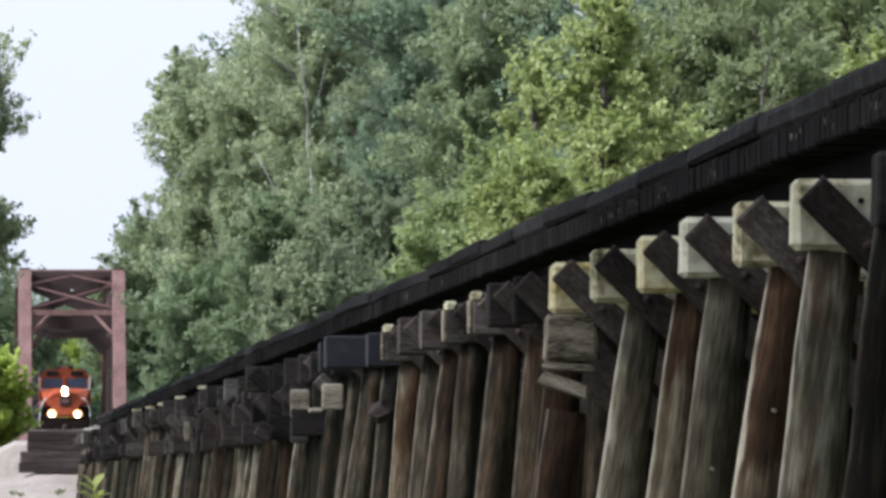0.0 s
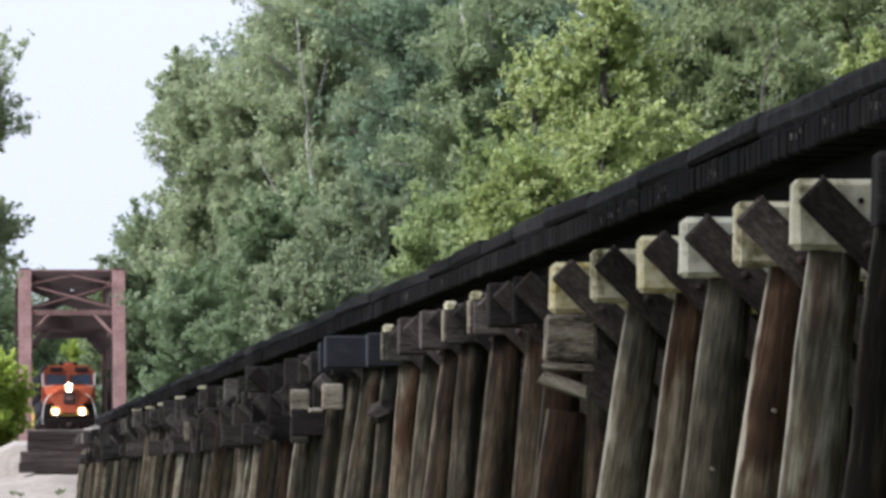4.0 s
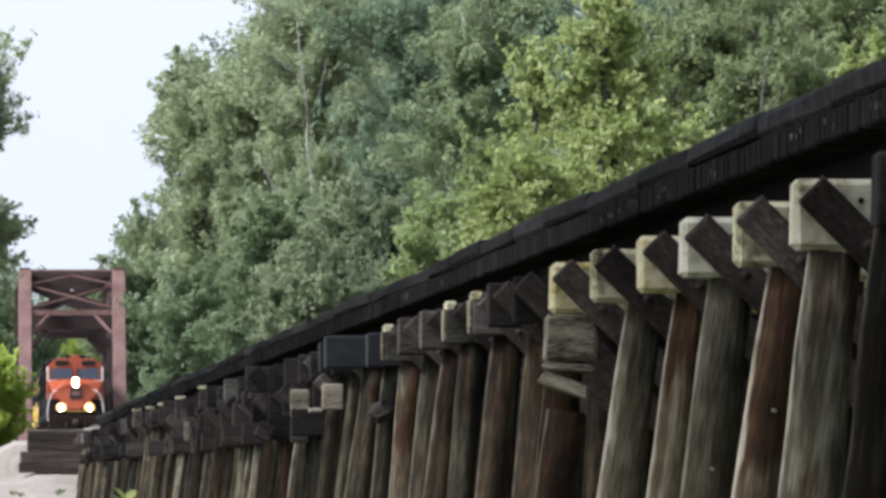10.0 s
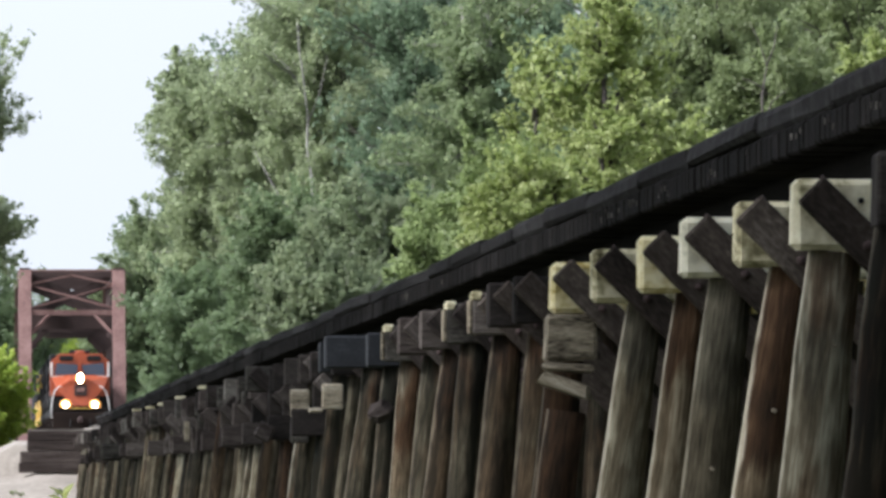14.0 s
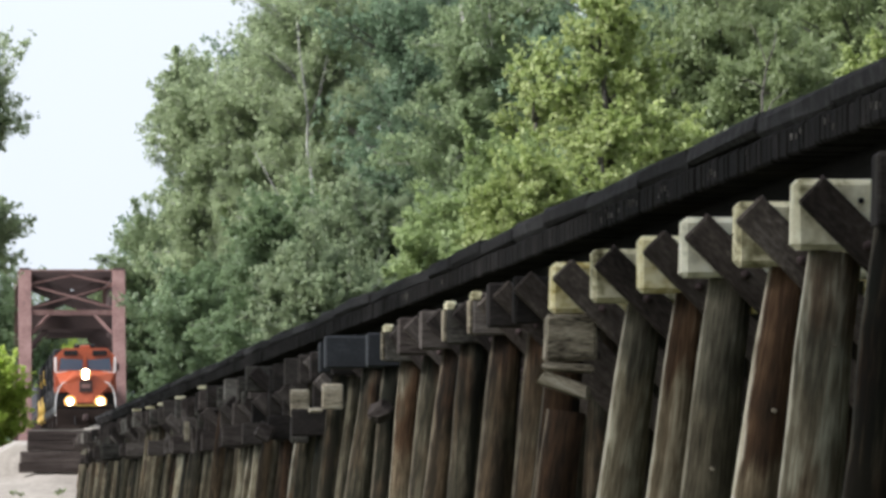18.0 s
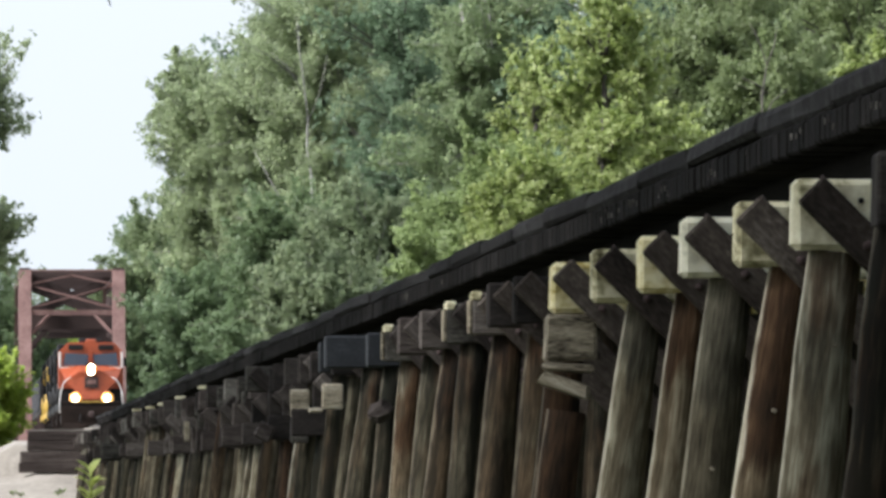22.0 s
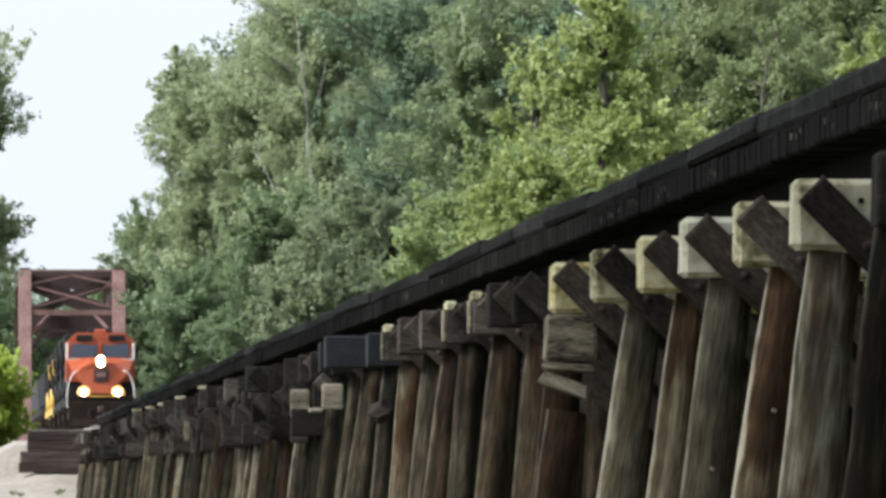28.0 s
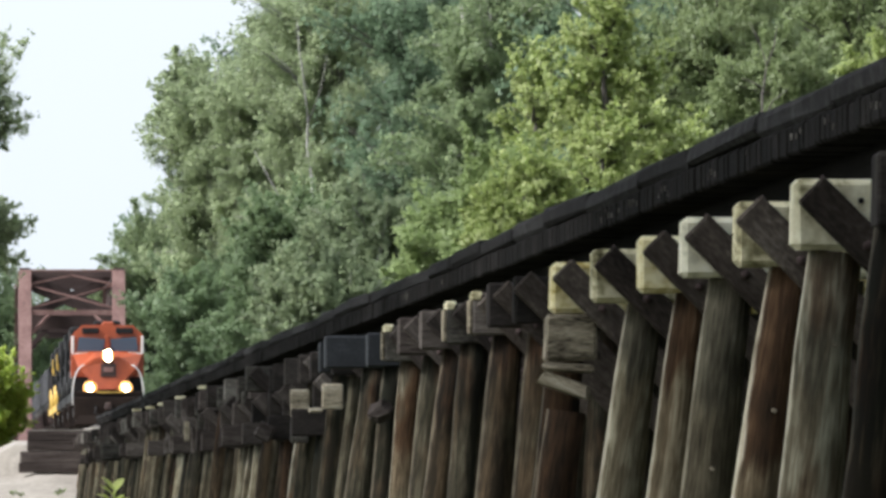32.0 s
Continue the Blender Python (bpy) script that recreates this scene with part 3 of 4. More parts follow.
# small pale irons nailed to some tie ends
iron = box(0.012, 0.012, 0.04, ASHWOOD, 0.003)
r = random.Random(77)
for k in range(22):
    n = r.randrange(30, 300)
    for q in range(r.choice((1, 3, 4))):
        part("tie_iron", iron, deck, pose(-1.4, 0.1 + 0.3 * (n + q) + r.uniform(-0.05, 0.05), 0.476 + r.uniform(-0.03, 0.03), 0, 0, 0), "pale iron on a tie end")

# bulkhead of stacked timbers at the end of the trestle
wall = thing("bulkhead", pose(TRACK_X, END_Y, 0), "dark stacked-timber bulkhead holding back the gravel fill", "retaining wall")
for z, x0, h in ((3.216, -3.84, 0.355), (2.852, -3.856, 0.363), (2.455, -4.1, 0.4), (2.074, -4.16, 0.346)):
    part("bulkhead_timber", box(4.0 - x0, 0.4, h, BULKWOOD, 0.025, 0.012, int(z * 10)), wall, pose((4.0 + x0) / 2, 0.1, z))
for x in (-1.6, 0, 1.6, 2.9):
    part("bulkhead_leg", bent_piles[2], wall, pose(x, -0.3, 3.1))
part("sill", box(7.2, 0.5, 0.06, ASHWOOD, 0.015, 0.012, 3), wall, pose(-0.2, 0.2, 3.425, 0, -0.5, 0), "pale weathered sill plank")
tagged(new("far_embankment", sheet("far_embankment", [-4, 2.4, 10.4, 18], [626 + 12 * i for i in range(40)], lambda x, y: -0.5 if x < 0 or x > 12 else RAIL_Z - 0.01, GRAVEL)),
       "gravel embankment beyond the steel bridge", "embankment", kind="structure")


# ---- the steel truss bridge ----
NEAR_Y, BAYS, BAY = 575.0, 8, 6.2
bridge = thing("truss_bridge", pose(TRACK_X, NEAR_Y, RAIL_Z), "rust-brown riveted steel through-truss railway bridge", "railway bridge")
TOP = 9.3
HALF = 2.6


def laced(name, p0, p1, w, h, parent, material=RUST):
    """A built-up member: two plates with a cover plate between them."""
    ob = bar(name, p0, p1, w, h, material, parent, 0.02)
    return ob


# chords and inner members in the dark steel, their shade put in the colour
for s in (-HALF, HALF):
    low = [(s, BAY * k, -0.6) for k in range(BAYS + 1)]
    up = [(s, BAY * k, TOP) for k in range(1, BAYS)]
    laced("bottom_chord", low[0], low[-1], 0.45, 0.5, bridge, RUSTDARK)
    laced("top_chord", up[0], up[-1], 0.6, 0.55, bridge, RUSTDARK)
    laced("end_post", low[0], up[0], 0.72, 0.55, bridge)
    laced("end_post", low[-1], up[-1], 0.72, 0.55, bridge)
    for k in range(1, BAYS):
        laced("vertical", low[k], up[k - 1], 0.36, 0.3, bridge, RUSTDARK)
        if 1 <= k < BAYS - 1:
            a, b = (up[k - 1], low[k + 1]) if k < BAYS // 2 else (low[k], up[k])
            laced("diagonal", a, b, 0.3, 0.25, bridge, RUSTDARK)


def slope_point(x, f):
    """A point in the plane of the end posts, f of the way up."""
    return (x, BAY * f, -0.6 + (TOP + 0.6) * f)


FRONT = HALF - 0.36
for f, h in ((1.005, 0.24), (0.772, 0.3)):
    a, b = slope_point(-FRONT, f), slope_point(FRONT, f)
    bar("portal_strut", a, b, 0.3, h, RUST, bridge, 0.01)
for x0, f0, x1, f1 in ((-1, 0.925, 1, 0.80), (1, 0.925, -1, 0.80), (-1, 0.935, 0, 0.985), (1, 0.935, 0, 0.985)):
    bar("portal_lattice", slope_point(x0 * FRONT, f0), slope_point(x1 * FRONT, f1), 0.1, 0.11, RUST, bridge, 0.005)
for s in (-1, 1):
    bar("knee_brace", slope_point(s * FRONT, 0.655), slope_point(s * (FRONT - 0.98), 0.76), 0.12, 0.17, RUST, bridge, 0.005)
for k in range(1, BAYS):
    y = BAY * k
    bar("sway_strut", (-FRONT, y, TOP - 0.1), (FRONT, y, TOP - 0.1), 0.25, 0.35, RUSTDARK, bridge)
    bar("sway_strut", (-FRONT, y, TOP - 2.72), (FRONT, y, TOP - 2.72), 0.25, 0.9, RUSTDARK, bridge)
    for s in (-1, 1):
        bar("sway_lattice", (s * FRONT, y, TOP - 0.2), (-s * FRONT, y, TOP - 2.0), 0.12, 0.16, RUSTDARK, bridge)
        bar("knee_brace", (s * FRONT, y, TOP - 4.05), (s * (FRONT - 0.85), y, TOP - 3.15), 0.15, 0.28, RUSTDARK, bridge)
    if k < BAYS - 1:
        for s in (-1, 1):
            bar("top_lateral", (s * FRONT, y, TOP + 0.1), (-s * FRONT, y + BAY, TOP + 0.1), 0.14, 0.16, RUSTDARK, bridge)
for k in range(BAYS + 1):
    bar("floor_beam", (-HALF, BAY * k, -0.75), (HALF, BAY * k, -0.75), 0.35, 0.7, RUSTDARK, bridge)
for s in (-0.8, 0.8):
    bar("floor_stringer", (s, 0, -0.5), (s, BAY * BAYS, -0.5), 0.3, 0.55, RUSTDARK, bridge)
for k in range(124):
    part("bridge_tie", box(2.8, 0.22, 0.2, TIE, 0.01), bridge, pose(0, 0.2 + 0.4 * k, -0.27))
for s in (-0.755, 0.755):
    part("rail", box(0.072, 378, 0.16, STEEL, 0.0), bridge, pose(s, -14, -0.085), "worn steel rail")
pier = tagged(new("bridge_pier", box(8, 3, 4.2, GREYWOOD, 0.1)), "grey concrete pier under the end of the truss", "bridge pier")
pier.matrix_basis = pose(TRACK_X, NEAR_Y, 0.95)
pier2 = copy_thing(pier, pose(TRACK_X, NEAR_Y + BAY * BAYS, 0.95))


# ---- the train ----
def wheel_mesh():
    return tube([(-0.07, 0, 0), (0.07, 0, 0)], [0.5, 0.5], GRIME, 20, "wheel")


WHEEL = wheel_mesh()


LEAD_WHEELS = []


def bogie(parent, y, axles=3):
    t = part("bogie", box(2.5, 4.6 if axles == 3 else 2.4, 0.45, GRIME, 0.06), parent, pose(0, y, 0.62), "grimy cast bogie")
    for k in range(axles):
        for s in (-0.755, 0.755):
            at = pose(s, (k - (axles - 1) / 2) * (1.85 if axles == 3 else 1.75), -0.12)
            LEAD_WHEELS.append((part("wheel", WHEEL, t, at), at))


def locomotive(front, hood, stripe, label):
    """A wide-cab diesel that faces -y, its coupler at the origin, standing on the rails."""
    loco = thing("locomotive", pose(TRACK_X, 700, RAIL_Z), label, "locomotive")
    part("frame", box(3.0, 20.5, 0.36, BLACKPAINT, 0.03), loco, pose(0, 11.6, 1.28), "black underframe")
    # cab: a full-width face with sloping roof corners
    face = [(-1.53, 2.12), (1.53, 2.12), (1.53, 3.88), (1.08, 4.32), (-1.08, 4.32), (-1.53, 3.88)]
    cab = part("cab", outline(face, 2.6, front, 0.03, "cab"), loco, pose(0, 2.5, 0), "orange cab")
    part("cab_base", box(2.94, 2.56, 0.68, BLACKPAINT, 0.03), cab, pose(0, 1.32, 1.78), "black lower cab")
    part("roof_peak", box(0.5, 1.6, 0.22, front, 0.05), cab, pose(0, 0.85, 4.36), "raised roof centre")
    part("windscreen_post", box(0.14, 0.06, 0.75, front, 0.02), cab, pose(0, -0.04, 3.52))
    # nose: lower and narrower at its foot, with bevelled shoulders
    bm = bmesh.new()
    back = [(-0.5, 0, 1.56), (0.5, 0, 1.56), (1.5, 0, 3.12), (0.5, 0, 3.22), (-0.5, 0, 3.22), (-1.5, 0, 3.12)]
    fore = [(-0.38, -1.35, 1.56), (0.38, -1.35, 1.56), (1.24, -1.15, 2.48), (0.5, -1.2, 2.92), (-0.5, -1.2, 2.92), (-1.24, -1.15, 2.48)]
    va, vb = [bm.verts.new(p) for p in back], [bm.verts.new(p) for p in fore]
    for k in range(6):
        bm.faces.new((va[k], va[(k + 1) % 6], vb[(k + 1) % 6], vb[k]))
    bm.faces.new(vb), bm.faces.new(va[::-1])
    bmesh.ops.recalc_face_normals(bm, faces=bm.faces[:])
    bmesh.ops.bevel(bm, geom=bm.edges[:], offset=0.05, segments=2, affect="EDGES")
    nose = part("nose", done("nose", bm, front), loco, pose(0, 2.52, 0), "orange nose")
    part("nose_door", box(0.66, 0.05, 0.56, RUSTDARK, 0.02), nose, pose(0.02, -1.3, 2.4), "dull dark emblem panel on the nose door")
    part("emblem_plate", box(0.4, 0.02, 0.2, RUST, 0.01), nose, pose(0.02, -1.335, 2.42), "dull reddish plate")
    for s in (-1, 1):
        w = part("windscreen", outline([(-0.58, 0), (0.58, 0), (0.6, 0.52), (-0.5, 0.6)] if s < 0 else [(-0.58, 0), (0.58, 0), (0.5, 0.6), (-0.6, 0.52)], 0.03, GLASS), cab, pose(s * 0.72, -0.03, 3.22, 8), "dark reflecting windscreen")
        part("number_board", box(0.72, 0.12, 0.26, BLACKPAINT, 0.03), cab, pose(s * 0.72, -0.03, 4.08), "dark number board")
        part("cream_band", box(1.42, 0.03, 0.07, WHITEPAINT, 0.01), cab, pose(s * 0.76, -0.025, 3.14, 0, s * 3, 0), "cream line under the windscreen")
        part("mirror", box(0.12, 0.2, 0.4, BLACKPAINT, 0.03), cab, pose(s * 1.62, 0.3, 3.4))
        # curved white handrail beside the front steps
        pts = [(s * 0.98, 0, 2.62), (s * 1.16, 0, 2.55), (s * 1.34, 0, 2.3), (s * 1.45, 0, 1.9), (s * 1.5, 0, 1.45), (s * 1.5, 0, 1.0)]
        part("handrail", tube(pts, [0.029] * 6, WHITEPAINT, 6, "handrail"), loco, pose(0, 0.75, 0), "white curved handrail")
        part("step_rail", tube([(s * 1.5, 0.75, 1.0), (s * 1.2, 0.7, 0.85), (s * 0.85, 0.7, 0.8)], [0.03] * 3, WHITEPAINT, 6, "step_rail"), loco, None, "white step edge")
        for k in range(3):
            part("step", box(0.55, 0.3, 0.05, BLACKPAINT, 0.01), loco, pose(s * 1.22, 0.85, 0.45 + 0.33 * k))
        lamp = part("ditch_light", tube([(0, 0, 0), (0, 0.16, 0)], [0.2, 0.15], BLACKPAINT, 16, "ditch_light"), loco, pose(s * 0.75, 0.62, 1.65), "ditch light in its can")
        part("lens", tube([(0, -0.03, 0), (0, 0.02, 0)], [0.15, 0.15], LAMP, 16, "lens"), lamp, pose(0, -0.02, 0), "burning lens")
        # added disc that glows in place of the lamp's glare
        part("reflector", tube([(0, -0.03, 0), (0, 0.02, 0)], [0.29, 0.29], GLARE_DISC, 16, "reflector"), lamp, None, "warm glowing reflector bowl")
        part("cab_corner", box(0.11, 0.05, 0.72, WHITEPAINT, 0.015), cab, pose(s * 1.47, -0.03, 3.5), "cream cab corner edge")
    lamp = part("headlight", box(0.46, 0.2, 0.62, BLACKPAINT, 0.05), loco, pose(0.0, 1.28, 3.02), "twin headlight housing")
    for s in (-0.08, 0.08):
        part("lens", tube([(0, -0.03, 0), (0, 0.02, 0)], [0.145, 0.145], LAMP, 14, "lens"), lamp, pose(0, -0.11, s * 1.3), "burning lens")
    part("reflector", tube([(0, -0.02, 0), (0, 0.02, 0)], [0.25, 0.25], GLARE_DISC, 18, "reflector"), lamp, pose(0, -0.1, 0), "warm glowing reflector bowl")
    part("anticlimber", box(2.9, 0.25, 0.2, GRIME, 0.03), loco, pose(0, 0.65, 1.4), "grimy anticlimber")
    part("front_edge", box(1.2, 0.03, 0.05, YELLOW if front is ORANGE else BLACKPAINT, 0.01), loco, pose(0.1, 0.51, 1.47), "narrow gold edge")
    part("pilot", box(2.9, 0.2, 0.95, GRIME, 0.05), loco, pose(0, 0.62, 0.8), "grimy front pilot plate")
    part("plow", outline([(-1.4, 0), (1.4, 0), (1.25, 0.5), (-1.25, 0.5)], 0.25, GRIME, 0.02), loco, pose(0, 0.4, 0.12, -18), "grimy snow plow")
    part("coupler", box(0.3, 0.75, 0.32, RUSTDARK, 0.06), loco, pose(0, 0.32, 0.88), "rusty coupler")
    for s in (-0.5, 0.5):
        part("air_hose", tube([(s, 0.5, 0.9), (s * 1.1, 0.35, 0.6), (s * 0.8, 0.3, 0.45)], [0.03] * 3, BLACKPAINT, 6, "air_hose"), loco)
    part("long_hood", outline([(-1.0, 1.45), (1.0, 1.45), (1.0, 4.05), (0.8, 4.25), (-0.8, 4.25), (-1.0, 4.05)], 14.5, hood, 0.03), loco, pose(0, 5.1, 0), "long engine hood")
    part("radiator", box(2.9, 3.6, 0.7, BLACKPAINT, 0.08), loco, pose(0, 18.8, 4.1), "overhanging radiator wing")
    part("roof_unit", box(1.1, 1.4, 0.25, BLACKPAINT, 0.06), loco, pose(0, 4.0, 4.4))
    part("horn", tube([(0, 0, 0), (0, -0.5, 0.03)], [0.05, 0.11], BLACKPAINT, 8, "horn"), loco, pose(0.15, 6, 4.42))
    part("fuel_tank", box(2.7, 5.2, 0.75, BLACKPAINT, 0.2), loco, pose(0, 11.2, 0.72), "black fuel tank")
    for s in (-1, 1):
        part("sill_stripe", box(0.03, 19.5, 0.34, stripe, 0.01), loco, pose(s * 1.52, 11.6, 1.28), "painted sill stripe")
        part("hood_panel", box(0.03, 13.2, 1.1, stripe, 0.01), loco, pose(s * 1.015, 11.9, 2.6), "coloured hood side panel")
        for k in range(8):
            part("stanchion", tube([(s * 1.47, 6 + 1.9 * k, 1.4), (s * 1.47, 6 + 1.9 * k, 2.45)], [0.025, 0.025], stripe, 6, "stanchion"), loco)
        part("side_rail", tube([(s * 1.47, 5.5, 2.45), (s * 1.47, 19.6, 2.45)], [0.025, 0.025], stripe, 6, "side_rail"), loco)
    bogie(loco, 5.0)
    bogie(loco, 17.8)
    return loco


def hopper(label):
    car = thing("hopper_car", pose(TRACK_X, 800, RAIL_Z), label, "freight car", "cars of the train")
    part("hopper_body", outline([(-0.7, 0.9), (0.7, 0.9), (1.5, 1.9), (1.5, 3.6), (-1.5, 3.6), (-1.5, 1.9)], 14.2, CARGREY, 0.03), car, pose(0, 0.8, 0), "grey ribbed car body")
    for k in range(9):
        for s in (-1, 1):
            part("rib", box(0.08, 0.12, 1.7, CARGREY, 0.01), car, pose(s * 1.53, 1.4 + 1.62 * k, 2.75))
    part("top_rail", box(3.15, 14.3, 0.12, CARGREY, 0.02), car, pose(0, 7.9, 3.62))
    part("centre_sill", box(0.5, 15.6, 0.4, GRIME, 0.03), car, pose(0, 7.9, 0.95))
    for s in (-1, 1):
        part("grab_ladder", box(0.4, 0.05, 2.6, RUSTDARK, 0.01), car, pose(s * 1.2, 0.55, 2.2))
    bogie(car, 2.0, 2)
    bogie(car, 13.8, 2)
    return car


train = [(0.0, locomotive(ORANGE, BLACKPAINT, BLACKPAINT, "orange and black diesel locomotive with its headlights burning"))]
LEAD_WHEELS = LEAD_WHEELS[:12]
train.append((22.6, locomotive(BLACKPAINT, BLACKPAINT, BLACKPAINT, "dark trailing diesel locomotive behind the orange one")))
train.append((67.8, locomotive(BLACKPAINT, BLACKPAINT, YELLOW, "black trailing diesel locomotive with gold-yellow side panels and rails")))
for unit in (train[1][1], train[2][1]):     # the trailing units run dark
    for o in unit.children_recursive:
        if o.name.startswith(("lens", "reflector")):
            o.data = o.data.copy()
            o.data.materials[0] = GLASS
            o["label"] = "unlit lens"
for o in train[1][1].children_recursive:
    if o.data and o.data.materials and o.data.materials[0] == WHITEPAINT:
        o.data = o.data.copy()
        o.data.materials[0] = BLACKPAINT
        o["label"] = "black painted edge"
for o in train[2][1].children_recursive:
    if o.data and o.data.materials and o.data.materials[0] == WHITEPAINT:
        o.data = o.data.copy()
        o.data.materials[0] = YELLOW
        o["label"] = "gold-yellow painted edge"
for back, unit in ((45.2, train[1][1]), (90.4, train[2][1])):
    train.append((back, copy_thing(unit, pose(TRACK_X, 700 + back, RAIL_Z))))
HOPPER = hopper("dark grey ribbed steel hopper car")
train.append((113.4, HOPPER))
for k in range(1, 11):
    train.append((113.4 + 16.2 * k, copy_thing(HOPPER, pose(TRACK_X, 800 + 16.2 * k, RAIL_Z))))


# ---- trees ----
def leaf_arrays(rng, centres, along_arm, reach, per, size, narrow=0.55):
    """Quads scattered along short sprays that follow the arms of a bough: corner places and faces."""
    centres = np.asarray(centres)
    n = len(centres) * per
    way = along_arm / (np.linalg.norm(along_arm, axis=1)[:, None] + 1e-6) + rng.normal(0, 0.4, centres.shape)
    way /= np.linalg.norm(way, axis=1)[:, None]
    along = rng.uniform(-1, 1, n)[:, None]
    wide = np.repeat(np.asarray(reach), per)[:, None]
    spread = np.repeat(way, per, axis=0)
    c = np.repeat(centres, per, axis=0) + spread * along * wide * 1.7 + rng.normal(0, 0.42, (n, 3)) * wide * (1.15 - 0.5 * along)
    a = rng.normal(0, 0.75, (n, 3)) + spread * 0.7 + (0, 0, -0.25)
    a /= np.linalg.norm(a, axis=1)[:, None]
    up = rng.normal(0, 0.5, (n, 3)) + (-0.25, -0.35, 1.0)
    b = np.cross(a, up)
    b /= np.linalg.norm(b, axis=1)[:, None] + 1e-6
    nrm = np.cross(a, b)
    s = size * rng.uniform(0.6, 1.3, n)[:, None]
    if narrow > 0.9:        # far foliage: plain pointed triangles
        tris = np.stack([c - a * s * 0.5 + b * s * 0.35, c - a * s * 0.5 - b * s * 0.35, c + a * s * 0.6], axis=1)
        return tris.reshape(-1, 3), n
    quads = np.stack([c - a * s * 0.5, c + b * s * narrow * 0.5 + nrm * s * 0.08, c + a * s * 0.5, c - b * s * narrow * 0.5 + nrm * s * 0.08], axis=1)
    return quads.reshape(-1, 3), n


BOUGHS = {}


def bough_meshes(kind, variant, leaves, leaf, pointed=False):
    """A bough about two across that fans out along +z: its twigs, and the leaves along them."""
    key = (kind, variant, leaves, round(leaf, 3))
    if key in BOUGHS:
        return BOUGHS[key]
    rng = np.random.default_rng(len(kind) * 100 + variant * 7 + leaves)
    arms, each = 9, 11
    clumps = arms * each
    d = rng.normal(0, 0.72, (arms, 3)) * (1, 1, 0.3) + (0, 0, 1)
    d /= np.linalg.norm(d, axis=1)[:, None]
    d *= rng.uniform(0.8, 1.95, arms)[:, None]
    f = np.tile(np.linspace(0.12, 1.0, each), arms)[:, None]
    arm = np.repeat(d, each, axis=0)
    root = np.array((0, 0, -0.55))
    centres = root + arm * f + rng.normal(0, 0.15, (clumps, 3)) * (1.25 - 0.6 * f)
    verts, n = leaf_arrays(rng, centres, arm, rng.uniform(0.09, 0.2, clumps), leaves // clumps, leaf, 1.0 if pointed else 0.55)
    green = bpy.data.meshes.new("foliage")
    green.from_pydata(verts.tolist(), [], np.arange(len(verts)).reshape(n, -1).tolist())
    green.materials.append(LEAF[kind])
    vlist, flist = [], []
    for c in np.concatenate([root + d, centres[::4]]):      # three-sided tapering sticks
        end, start = Vector(c), Vector(root)
        a = (end - start).normalized()
        u = a.orthogonal().normalized()
        w = a.cross(u)
        base = len(vlist)
        for q, rad in ((start, 0.018), (end, 0.007)):
            for k in range(3):
                vlist.append(tuple(q + (u * math.cos(k * 2.094) + w * math.sin(k * 2.094)) * rad))
        for k in range(3):
            flist.append([base + k, base + (k + 1) % 3, base + 3 + (k + 1) % 3, base + 3 + k])
    wood = bpy.data.meshes.new("bough")
    wood.from_pydata(vlist, [], flist)
    wood.materials.append(BARK if kind in ("cottonwood", "willow", "thicket") else BARKDARK)
    BOUGHS[key] = wood, green
    return wood, green


def tree(name, kind, x, y, top, wide, foot, bough, leaf, seed, label, deep=None, sway=0.5, leaves=2000, fill=1.0, stem=True, category="tree", base=None):
    """A tree at x, y: crown from foot to top, wide across; boughs of that radius on a tapered trunk with limbs."""
    r = random.Random(seed)
    deep = deep or wide
    z0 = ground_height(x, y) - 0.1 if base is None else base
    t = thing(name, pose(x, y, z0), label, category, "trees behind the trestle" if category == "tree" else "shrubs")
    rx, ry, rz = wide / 2, deep / 2, (top - foot) / 2
    mid = (top + foot) / 2 - z0
    bark = BARK if kind in ("cottonwood", "willow") else BARKDARK
    tall = mid + rz * 0.75
    thick = 0.012 * (top - z0) + 0.03
    if stem:
        pts = [(r.uniform(-0.03, 0.03) * tall * k / 5, r.uniform(-0.02, 0.02) * tall * k / 5, tall * k / 5) for k in range(6)]
        part("trunk", tube(pts, [thick * f for f in (1.15, 0.95, 0.8, 0.62, 0.42, 0.12)], bark, 9, "trunk"), t)
    count = max(5, int(fill * 2.2 * (rx * rz + rx * ry + ry * rz) / 3 / bough ** 2))
    for k in range(count):
        h = 1 - 2 * (k + 0.5) / count
        a = k * 2.39996 + r.uniform(-0.4, 0.4)
        q = r.uniform(0.45, 1.0) ** 0.5
        ring = math.sqrt(max(0, 1 - h * h))
        p = Vector((max(rx - bough * 0.8, 0.2) * ring * math.cos(a) * q, max(ry - bough * 0.8, 0.2) * ring * math.sin(a) * q, mid + max(rz - bough * 0.8, 0.2) * h * (0.6 + 0.4 * q)))
        size = bough * r.choice((0.75, 0.95, 1.2, 1.5))
        lead = Vector((0.9 * p.x / rx - 0.2 + r.uniform(-0.3, 0.3), 0.9 * p.y / ry + r.uniform(-0.3, 0.3), 0.45 * (p.z - mid) / rz + 0.6 + r.uniform(-0.3, 0.3)))
        rest = Matrix.Translation(p) @ lead.to_track_quat("Z", "Y").to_matrix().to_4x4() @ pose(0, 0, 0, 0, 0, r.uniform(0, 360))
        wood, green = bough_meshes(kind, r.randrange(4), int(leaves * (1.12 if sway else 1.0)), leaf * (0.84 if sway else 1.0) / bough, kind not in ("yellow", "lime") and sway > 0)
        ob = part("bough", wood, t, rest)
        part("foliage", green, ob, None, "", "stuff")
        ob.scale = (size, size, size)
